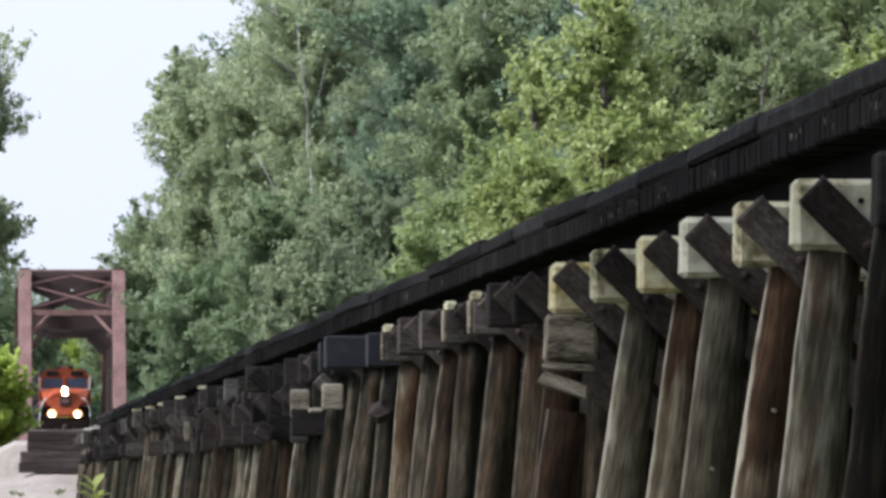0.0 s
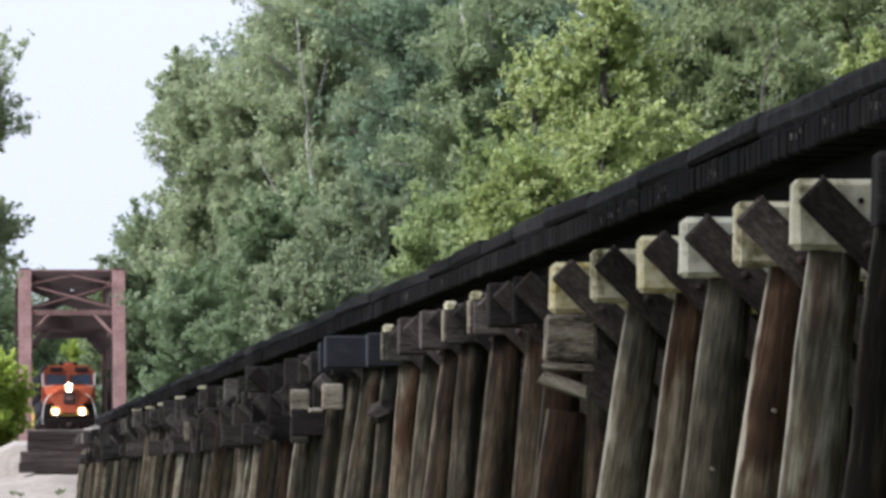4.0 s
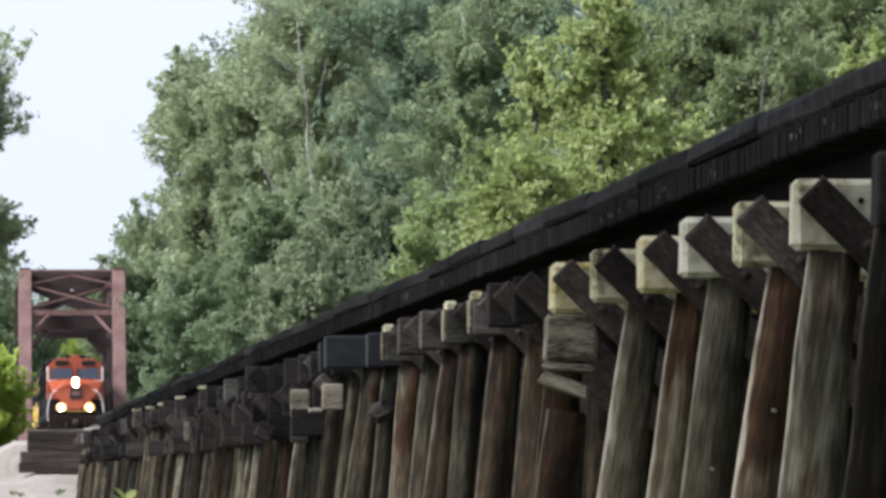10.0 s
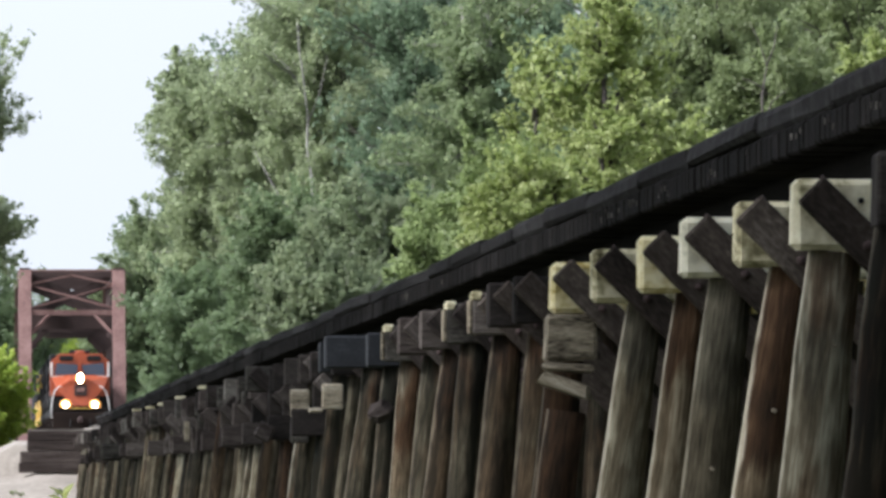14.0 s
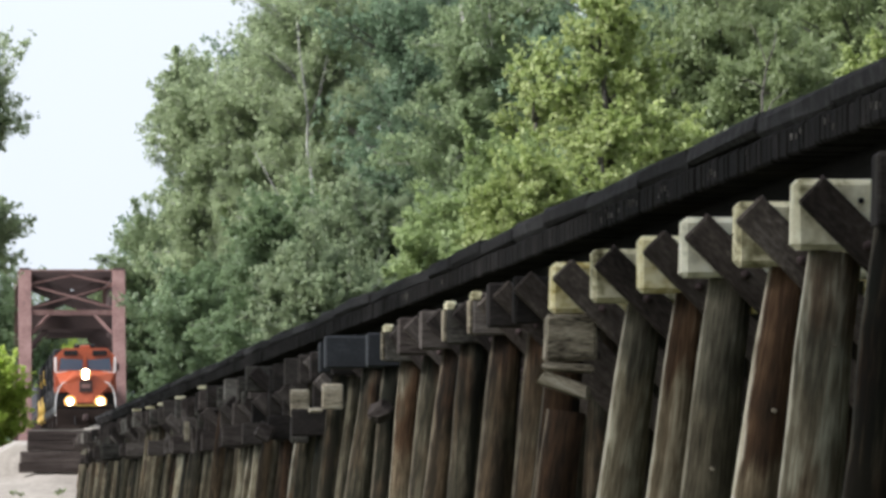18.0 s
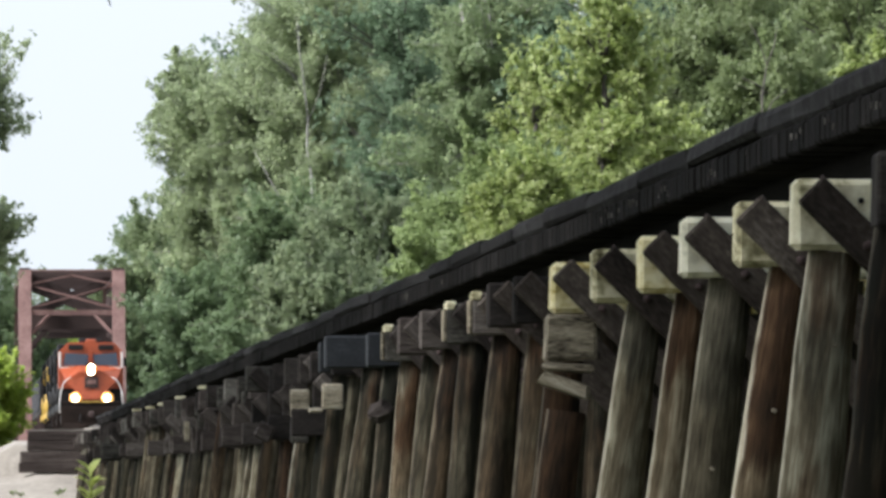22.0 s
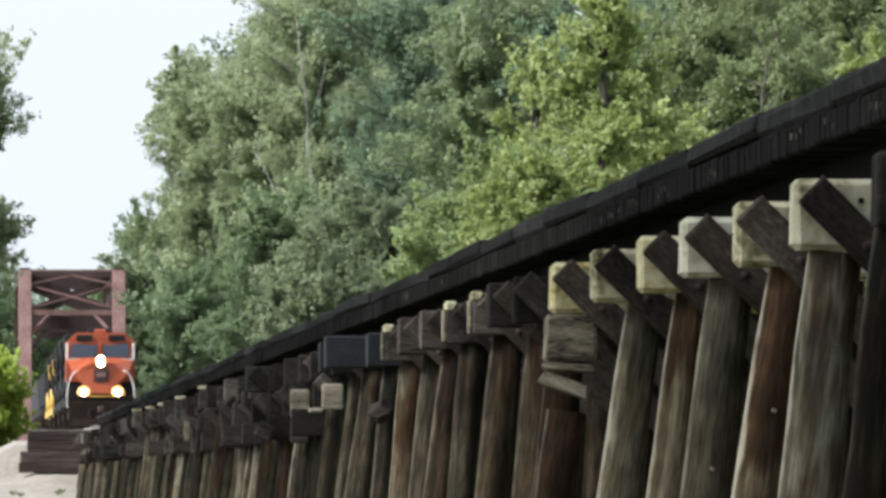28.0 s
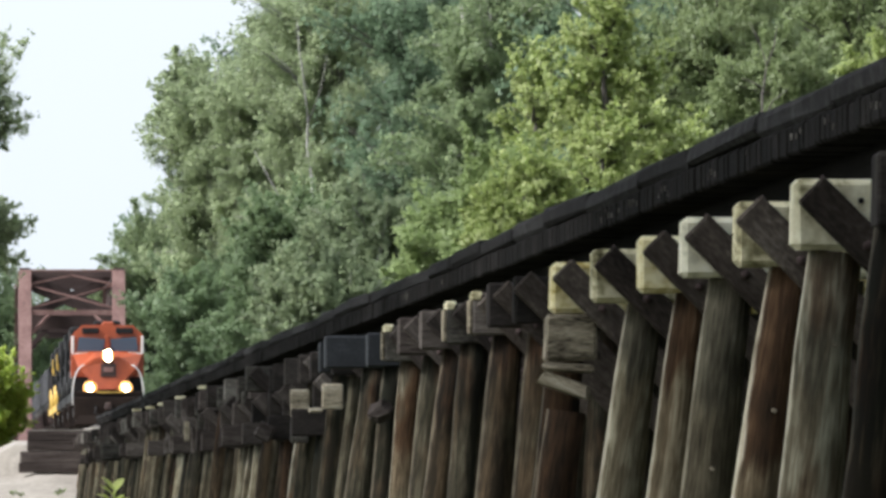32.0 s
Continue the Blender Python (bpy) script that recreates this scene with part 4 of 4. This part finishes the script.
        if sway:
            MOVING.append((ob, rest, p, sway * r.uniform(0.6, 1.4), r.uniform(2.2, 3.8), p.x * 0.35 + p.z * 0.15 + r.uniform(0, 1.5)))
        if stem and k % 2 == 0:
            zt = min(max(p.z - 0.9 * math.hypot(p.x, p.y), tall * 0.25), tall * 0.9)
            w = thick * 0.32
            part("limb", tube([(0, 0, zt), (p.x * 0.45, p.y * 0.45, zt + (p.z - zt) * 0.35), tuple(p)], [w, w * 0.7, w * 0.25], bark, 6, "limb"), t)
    return t


tree("cottonwood_tree", "cottonwood", 19.3, 560, 29.5, 7.9, 9.5, 2.12, 0.196, 1, "tall grey-green cottonwood with a pale trunk", sway=0.5, leaves=4000, fill=1.5)
tree("cottonwood_tree", "cottonwood", 13.85, 572, 24.7, 6.4, 9.7, 1.86, 0.2, 2, "broad grey-green cottonwood crown against the sky", sway=0.5, leaves=4000, fill=1.69)
tree("cottonwood_tree", "cottonwood", 17.4, 590, 29.7, 3.5, 14.4, 1.53, 0.207, 3, "slim grey-green cottonwood top against the sky", sway=0.6, leaves=3400, fill=1.25)
tree("cottonwood_tree", "cottonwood", 12.9, 580, 25.0, 3.8, 19.0, 0.9, 0.203, 51, "small cottonwood top against the sky", sway=0.6, leaves=2400, fill=1.25)
tree("cottonwood_tree", "cottonwood", 15.8, 566, 26.4, 5.8, 10.5, 1.77, 0.198, 56, "broad leafy cottonwood joining its neighbours", sway=0.5, leaves=3600, fill=1.25)
tree("shade_tree", "dark", 29.2, 650, 36.1, 8.1, 22.4, 2.46, 0.259, 57, "dark tree top behind the willow", sway=0.3, leaves=2100, fill=1.25)
tree("willow_tree", "willow", 11.0, 600, 17.8, 3.6, 8.5, 1.36, 0.187, 4, "small rounded willow beside the bridge", sway=0.5, leaves=3400, fill=1.38)
tree("willow_tree", "willow", 9.2, 640, 15.8, 3.1, 7.5, 1.25, 0.199, 5, "low pale willow behind the steel bridge", sway=0.5, leaves=3400, fill=1.38)
tree("shade_tree", "dark", 23.3, 545, 28.8, 5.6, 10.2, 2.06, 0.217, 6, "dark tree in the shade behind the cottonwoods", sway=0.3, leaves=2800, fill=1.25)
tree("shade_tree", "dark", 14.0, 640, 20.3, 9.7, 4.8, 2.42, 0.255, 7, "dark green tree filling the wood's edge", sway=0.3, leaves=2800, fill=1.25)
tree("shade_tree", "dark", 22.0, 640, 25.9, 10.4, 4.8, 2.77, 0.255, 8, "dark green tree deep in the wood", sway=0.3, leaves=2800, fill=1.12)
tree("willow_tree", "willow", 23.25, 470, 24.8, 5.9, 11.1, 1.68, 0.183, 9, "hazy blue-green willow with long boughs", sway=0.5, leaves=4000, fill=1.25)
tree("yellow_green_tree", "yellow", 18.6, 300, 16.4, 3.4, 8.3, 0.65, 0.211, 10, "bright yellow-green tree tossing in the wind", sway=1.0, leaves=560, fill=0.88)
tree("yellow_green_tree", "yellow", 16.8, 305, 14.3, 2.8, 7.9, 0.63, 0.214, 54, "lower yellow-green tree leaning over the deck", sway=1.0, leaves=520, fill=0.75)
tree("yellow_green_tree", "yellow", 18.1, 295, 12.5, 3.0, 7.6, 0.57, 0.207, 55, "small yellow-green tree in the wind", sway=1.0, leaves=460, fill=0.62)
tree("olive_tree_crown", "olive", 29.5, 400, 21.8, 7.4, 11.8, 1.62, 0.171, 11, "dull olive-green tree behind the deck", sway=0.5, leaves=4000, fill=1.25)
tree("shade_tree", "dark", 28.5, 430, 23.3, 9.8, 11.6, 1.98, 0.21, 12, "dark broadleaf tree behind the yellow one", sway=0.3, leaves=2800, fill=1.25)
tree("olive_tree_crown", "olive", 26.3, 330, 15.7, 3.9, 11.5, 0.98, 0.141, 13, "grey-olive bushy tree above the deck", sway=0.5, leaves=3600, fill=1.25)
tree("yellow_green_tree", "yellow", 24.7, 280, 13.5, 2.0, 10.0, 0.61, 0.182, 14, "yellow-green tree beyond the near deck", sway=0.8, leaves=1600, fill=1.12)
tree("shade_tree", "olive", 38.2, 440, 24.0, 6.2, 13.3, 1.9, 0.188, 15, "olive tree above the near deck", sway=0.3, leaves=4000, fill=1.25)
tree("shrub_willow", "thicket", 16.9, 430, 14.2, 6.5, 5.1, 1.35, 0.167, 16, "grey-green willow thicket under the cottonwoods", sway=0.5, leaves=4000, fill=1.25)
tree("shrub_willow", "green", 13.7, 450, 14.1, 6.1, 3.8, 1.31, 0.175, 17, "fresh green thicket at the wood's edge", sway=0.5, leaves=4000, fill=1.25)
tree("shrub_willow", "thicket", 14.4, 420, 11.2, 5.9, 3.7, 1.18, 0.163, 18, "pale willow thicket beside the trestle", sway=0.5, leaves=4000, fill=1.25)
tree("shrub_willow", "sage", 17.8, 380, 12.1, 4.1, 6.8, 1.03, 0.163, 19, "pale willow thicket behind the deck", sway=0.5, leaves=3600, fill=1.25)
tree("shrub_willow", "yellow", 15.3, 282, 10.5, 3.8, 6.7, 0.64, 0.183, 20, "yellow-green thicket behind the deck", sway=0.8, leaves=900, fill=1.0)
tree("yellow_green_tree", "yellow", 21.9, 320, 13.1, 3.5, 9.4, 0.76, 0.225, 50, "yellow-green sapling behind the deck", sway=0.9, leaves=800, fill=0.88)
tree("shrub_willow", "sage", 14.9, 285, 10.9, 3.4, 6.7, 0.71, 0.122, 52, "sage-green thicket before the yellow tree", sway=0.6, leaves=3000, fill=1.0)
tree("olive_tree_crown", "olive", 41.5, 520, 29.2, 8.4, 16.3, 2.25, 0.223, 53, "olive tree high above the deck", sway=0.4, leaves=3600, fill=1.25)
tree("shrub_willow", "green", 12.35, 520, 12.9, 5.9, 3.1, 1.41, 0.182, 21, "green thicket near the bridge", sway=0.5, leaves=3600, fill=1.25)
tree("shrub_willow", "green", 11.1, 600, 13.3, 2.6, 3.3, 1.04, 0.21, 22, "green thicket beside the bridge post", sway=0.5, leaves=3400, fill=1.25)
tree("shade_tree", "dark", 12.1, 670, 13.6, 8.0, 1.3, 2.17, 0.267, 23, "dark thicket behind the bridge", sway=0.3, leaves=2520, fill=1.25)
tree("shrub_willow", "lime", 7.6, 760, 12.6, 9.5, 7.0, 1.64, 0.237, 24, "bright green foliage beyond the bridge", sway=0.4, leaves=3400, fill=1.25)
tree("shade_tree", "dark", 8.5, 800, 17.4, 8.2, 1.2, 2.59, 0.284, 25, "dark wood closing the far end of the line", sway=0.3, leaves=2520, fill=1.38)
tree("shade_tree", "green", 0.3, 600, 15.4, 6.5, 2.0, 1.95, 0.21, 26, "dark green tree beside the embankment", sway=0.3, leaves=3600, fill=1.25)
tree("shade_tree", "dark", 25.9, 690, 37.8, 15.7, 17.7, 3.54, 0.392, 41, "tall dark tree deep in the wood", sway=0.3, leaves=2090, fill=1.25)
tree("shade_tree", "dark", 36.4, 690, 38.2, 15.7, 17.7, 3.54, 0.392, 42, "tall dark tree deep in the wood", sway=0.3, leaves=2090, fill=1.25)
tree("shade_tree", "dark", 43.0, 600, 33.4, 14.9, 17.5, 3.08, 0.375, 43, "tall dark tree deep in the wood", sway=0.3, leaves=2090, fill=1.25)
tree("shade_tree", "olive", 53.0, 600, 33.4, 11.7, 17.5, 3.08, 0.375, 44, "tall olive tree deep in the wood", sway=0.3, leaves=2090, fill=1.25)
tree("shade_tree", "dark", 29.8, 660, 23.1, 15.0, 7.0, 3.39, 0.375, 45, "dark undergrowth deep in the wood", sway=0.3, leaves=2090, fill=1.25)
tree("shade_tree", "dark", 36.5, 600, 21.8, 13.6, 9.1, 3.08, 0.375, 46, "dark undergrowth deep in the wood", sway=0.3, leaves=2090, fill=1.25)
tree("shade_tree", "dark", 18.4, 660, 17.0, 13.6, 3.4, 3.21, 0.375, 47, "dark undergrowth deep in the wood", sway=0.3, leaves=2090, fill=1.25)
tree("shade_tree", "green", 3.6, 700, 15.7, 7.6, 1.3, 2.27, 0.245, 48, "green wood's edge beyond the embankment", sway=0.3, leaves=3600, fill=1.25)
tree("cottonwood_tree", "cottonwood", 0.4, 480, 21.7, 5.0, 15.5, 1.04, 0.168, 27, "cottonwood bough reaching in from beside the line", sway=0.7, leaves=2600, fill=1.5)
tree("willow_tree", "cottonwood", 0.6, 480, 15.0, 4.0, 11.4, 0.78, 0.149, 28, "cottonwood bough hanging beside the line", sway=0.7, leaves=2400, fill=1.3)
tree("bank_shrub", "lime", 1.2, 446, 7.0, 4.0, 2.5, 0.72, 0.265, 31, "bright lime-green shrub on the gravel bank", sway=0.9, leaves=1000, stem=True, category="shrub", base=1.95)

# unseen trees added along the left to keep the sun off the trestle
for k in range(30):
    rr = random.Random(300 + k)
    tree("wayside_tree", "wood", -24 + rr.uniform(-2, 2), -60 + 13.2 * k, 37 + rr.uniform(-2, 3), 14, 23, 4.0, 1.9, 300 + k, "unseen tall dark tree added to shade the trestle", sway=0, leaves=200, fill=0.85)

# unseen trees added behind and beside the camera to block sky light
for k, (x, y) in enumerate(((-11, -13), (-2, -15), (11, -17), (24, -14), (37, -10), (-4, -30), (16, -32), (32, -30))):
    tree("wayside_tree", "wood", x, y, 30 + 3 * (k % 3), 17, 2.0, 4.2, 1.9, 360 + k, "unseen broad dark tree added to block the sky behind the camera", sway=0, leaves=250, fill=1.1)
# unseen crowns added over the camera to darken the fronts of the bents
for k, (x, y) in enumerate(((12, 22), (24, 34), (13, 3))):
    tree("wayside_tree", "wood", x, y, 33 + 2 * (k % 2), 17, 8.0, 4.2, 1.9, 380 + k, "unseen dark tree added over the camera to block its sky", sway=0, leaves=250, fill=1.2)
# unseen trees added right of the near bents to block light from there
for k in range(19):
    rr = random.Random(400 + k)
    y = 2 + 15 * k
    tree("wayside_tree", "wood", max(20, 0.09 * y + 12.5) + rr.uniform(0, 2), y, 21 + rr.uniform(-2, 4), 14, 0.8, 3.8, 1.8, 400 + k, "unseen dark tree added to block light right of the near trestle", sway=0, leaves=250, fill=1.1)

# one more unseen tree, added to shade the nearest bent
tree("wayside_tree", "wood", -31, 37, 42, 17, 19, 4.2, 0.9, 340, "unseen tall dark tree added to shade the trestle", sway=0, leaves=520, fill=1.15)

# a slender pale-barked tree standing before the cottonwoods
bare = thing("pale_barked_tree", pose(18.72, 556, 0), "slender pale-barked tree with a forked bare trunk", "tree", "trees behind the trestle")
part("trunk", tube([(0.2, 0, 0), (0.36, 0, 8), (0.3, -0.6, 14.6), (0.16, -0.9, 16.2), (0.06, -0.5, 17.8), (-0.14, 0.4, 19.4), (-0.1, 0.2, 21), (-0.32, -0.5, 22.6), (-0.6, -0.8, 24.6), (-0.7, -0.6, 26.2)], [0.14, 0.12, 0.085, 0.075, 0.066, 0.056, 0.05, 0.042, 0.03, 0.012], BARK, 8, "trunk"), bare)
for a, m, e, w in (((0.2, 0, 14.8), (-1.6, -0.4, 16.6), (-3.0, -0.6, 19.2), 0.075), ((-0.2, 0, 22), (-1.2, -0.3, 23.6), (-2.1, -0.4, 24.4), 0.045), ((0.25, 0, 13.2), (1.4, -0.5, 14.6), (2.8, -0.8, 15.0), 0.05), ((-0.12, 0.3, 20.6), (0.5, -0.6, 22.2), (0.9, -1.0, 24.2), 0.05)):
    part("limb", tube([a, m, e], [w * 0.8, w * 0.6, w * 0.2], BARK, 6, "limb"), bare)

# a bare forked sapling rising behind the deck
snag = thing("bare_sapling", pose(23.9, 310, 0), "thin dark leafless sapling with a forked top", "tree", "trees behind the trestle")
part("trunk", tube([(0, 0, -0.3), (-0.1, 0, 6), (0, 0, 11.5), (0, 0, 13.1), (0.14, 0, 14.0), (-0.1, 0, 14.7), (-0.4, 0, 15.3)], [0.09, 0.065, 0.04, 0.033, 0.026, 0.017, 0.007], BARKDARK, 7, "trunk"), snag)
for a, m, e in (((0.02, 0, 13.3), (-0.25, 0, 13.45), (-0.6, 0, 13.6)), ((0.14, 0, 14.0), (0.35, 0, 14.5), (0.45, 0, 15.2)), ((0.0, 0, 12.2), (0.3, 0, 12.9), (0.8, 0, 13.3))):
    part("limb", tube([a, m, e], [0.03, 0.022, 0.008], BARKDARK, 6, "limb"), snag)


# ---- shrubs and leaves near the camera ----
def leaf_blade(length, width, material):
    """One pointed leaf, folded along its midrib, its stalk at the origin and its tip along x."""
    bm = bmesh.new()
    n = 6
    rows = []
    for k in range(n + 1):
        f = k / n
        w = width / 2 * math.sin(math.pi * min(f * 0.96 + 0.04, 1.0)) ** 0.8
        droop = -0.12 * length * f * f
        rows.append([bm.verts.new((f * length, s * w, droop + abs(s) * w * 0.35)) for s in (-1, 0, 1)])
    for a, b in zip(rows, rows[1:]):
        for s in (0, 1):
            bm.faces.new((a[s], b[s], b[s + 1], a[s + 1]))
    return done("leaf", bm, material, True)


def sprig(name, x, y, z, seed, label, leaves=9, length=0.075, kind="lime", stem=0.5, f=1.0):
    r = random.Random(seed)
    t = thing(name, pose(x, y, z), label, "plant sprig", "leafy shoots near the camera")
    part("stem", tube([(0, 0, -z - 0.05), (0.02 * f, 0, -stem * f), (0, 0, -0.05 * f), (0.01 * f, 0, 0)], [0.012 * f, 0.008 * f, 0.004 * f, 0.002 * f], LEAF[kind], 6, "stem"), t)
    me = leaf_blade(length, length * (0.5 if kind == "shoot" else 0.42), LEAF[kind])
    for k in range(leaves):
        side = 1 if k % 2 else -1
        part("leaf", me, t, pose(0, 0, -0.024 * f * (k // 2), r.uniform(-30, 30), -r.uniform(15, 60), (0 if side > 0 else 180) + r.uniform(-35, 35)))
    return t

SWING = []
NEAR = 12.0 / 45
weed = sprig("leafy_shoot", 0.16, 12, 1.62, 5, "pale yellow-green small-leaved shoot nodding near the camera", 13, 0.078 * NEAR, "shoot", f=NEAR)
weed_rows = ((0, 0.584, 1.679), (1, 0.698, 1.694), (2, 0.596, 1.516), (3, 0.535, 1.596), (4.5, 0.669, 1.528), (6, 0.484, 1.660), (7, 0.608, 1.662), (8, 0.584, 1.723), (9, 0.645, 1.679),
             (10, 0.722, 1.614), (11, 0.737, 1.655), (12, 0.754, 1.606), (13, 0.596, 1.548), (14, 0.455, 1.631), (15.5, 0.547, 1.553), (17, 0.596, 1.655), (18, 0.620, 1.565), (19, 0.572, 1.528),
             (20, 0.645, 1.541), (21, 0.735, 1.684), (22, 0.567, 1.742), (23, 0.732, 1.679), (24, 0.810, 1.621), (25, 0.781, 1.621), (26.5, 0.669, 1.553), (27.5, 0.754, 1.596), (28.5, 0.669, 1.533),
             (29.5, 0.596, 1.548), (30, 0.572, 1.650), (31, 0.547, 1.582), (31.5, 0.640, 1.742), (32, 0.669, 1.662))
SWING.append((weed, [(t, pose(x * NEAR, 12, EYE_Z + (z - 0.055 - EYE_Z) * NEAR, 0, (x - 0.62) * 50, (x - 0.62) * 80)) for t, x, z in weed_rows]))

# a tall bent-over stalk rooted beside the camera, its drooping tip dips into the view in the wind
stalk = thing("bent_stalk", pose(0.2, 20, 2.5), "thin dark bent-over stalk with a drooping tip", "plant stalk")
part("stem", tube([(-1.3, 0, -2.6), (-1.2, 0, -1.2), (-0.9, 0, 0.1), (-0.4, 0, 0.36), (-0.16, 0, 0.28), (-0.06, 0, 0.14), (-0.028, 0, 0.08)], [0.012, 0.01, 0.008, 0.005, 0.004, 0.003, 0.003], BARKDARK, 6, "stem"), stalk)
part("drooping_leaf", tube([(-0.05, 0, 0.11), (-0.03, 0, 0.075), (-0.012, 0, 0.04), (0, 0, 0)], [0.003, 0.0036, 0.003, 0.001], BARKDARK, 6, "drooping_leaf"), stalk)
part("leaf", leaf_blade(0.13, 0.045, LEAF["olive"]), stalk, pose(-0.17, 0, 0.165, 20, 20, 0), "olive leaf")
stalk_rows = ((0, 0.146, 2.655), (3, 0.146, 2.634), (4.8, 0.200, 2.601), (5.5, 0.191, 2.499), (6, 0.157, 2.466), (6.5, 0.119, 2.542), (7, 0.103, 2.634), (12, 0.124, 2.661), (20, 0.178, 2.655),
             (21.5, 0.276, 2.601), (22, 0.292, 2.556), (22.5, 0.335, 2.596), (23, 0.218, 2.466), (23.5, 0.135, 2.439), (24, 0.267, 2.520), (24.5, 0.243, 2.623), (28, 0.178, 2.655), (32, 0.146, 2.655))
SWING.append((stalk, [(t, pose(x, 20, z)) for t, x, z in stalk_rows]))

# a white moth that crosses the view once
moth = thing("white_moth", pose(0.7, 20, 2.5), "small white moth in flight", "moth")
part("body", tube([(-0.011, 0, 0), (0, 0, 0.001), (0.012, 0, 0)], [0.0015, 0.003, 0.0015], WHITEPAINT, 8, "body"), moth)
for s in (-1, 1):
    wing = outline([(-0.015, 0), (0.011, 0), (0.021, 0.023), (0.005, 0.028), (-0.018, 0.018)], 0.0006, MOTHWING, 0.0, "wing")
    part("wing", wing, moth, pose(0, 0, 0.001, s * 32, 0, 0), "pale wing")
moth_rows = ((0, -0.568, 3.866), (0.8, 0.741, 2.618), (0.9, 0.883, 2.455), (1.0, 1.049, 2.366), (1.1, 1.224, 2.342), (1.2, 1.452, 2.359), (1.3, 1.681, 2.439), (1.6, 2.243, 2.731), (6, 3.324, 3.542),
             (32, 6.568, 5.272))
SWING.append((moth, [(t, pose(x, 20, z, 0, -10, 15)) for t, x, z in moth_rows]))

# weeds rooted in the gravel before the bulkhead
for x, y, z, k in ((3.64, 365, 1.28, 61), (1.96, 365, 1.2, 62), (2.2, 366, 1.15, 63), (3.5, 364.5, 1.2, 64)):
    sprig("gravel_weed", x, y, z, k, "scrubby olive weed rooted in gravel", 10, 0.2, "olive", 0.3)


# ---- ties of the trestle, the near ones each on its own ----
tie_mesh = box(2.78, 0.268, 0.178, TIE, 0.016)
for n, (y, x, z, turn) in enumerate(TIES[:300]):
    part("tie", tie_mesh, deck, pose(x, y, 0.476 + z, 0, 0, turn))
verts, faces = [], []
for y, x, z, turn in TIES[300:]:
    b = len(verts)
    for cx, cy, cz in ((-1, -1, -1), (1, -1, -1), (1, 1, -1), (-1, 1, -1), (-1, -1, 1), (1, -1, 1), (1, 1, 1), (-1, 1, 1)):
        verts.append((x + cx * 1.39, y + cy * 0.134, 0.476 + z + cz * 0.089))
    faces += [(b, b + 3, b + 2, b + 1), (b + 4, b + 5, b + 6, b + 7), (b, b + 1, b + 5, b + 4), (b + 1, b + 2, b + 6, b + 5), (b + 2, b + 3, b + 7, b + 6), (b + 3, b, b + 4, b + 7)]
me = bpy.data.meshes.new("tie_stretch")
me.from_pydata(verts, [], faces)
me.materials.append(TIE)
part("tie_stretch", me, deck, None, "rows of dark ties", "stuff")


# ---- what moves ----
def train_at(t):
    """Where the leading headlight stands."""
    return 617.5 - 5.52 * t


def motions():
    seconds = [0.8 * k for k in range(41)]
    for back, unit in train:
        walk(unit, [(2.0 * k, pose(TRACK_X, train_at(2.0 * k) - 1.2 + back, RAIL_Z)) for k in range(17)])
    for ob, rest, p, tilt, period, phase in MOVING:
        rows = []
        for t in seconds:
            gust = 0.65 + 0.35 * math.sin(t * 0.55 + phase * 0.3)
            a = math.sin(2 * math.pi * t / period + phase) * gust + 0.35 * math.sin(2 * math.pi * t / (period * 0.43) + phase * 2.1)
            b = 0.6 * math.sin(2 * math.pi * t / (period * 1.27) + phase * 1.4)
            rows.append((t, Matrix.Translation((0.2 * tilt * a, 0.1 * tilt * b, 0.07 * tilt * b)) @ rest @ pose(0, 0, 0, tilt * 1.6 * b, tilt * 1.8 * a, 0)))
        walk(ob, rows)
    for ob, at in LEAD_WHEELS:      # the wheels roll without slipping
        walk(ob, [(0.1 * k, at @ pose(0, 0, 0, -math.degrees(0.552 * k / 0.5))) for k in range(321)])
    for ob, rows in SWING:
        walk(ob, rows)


motions()
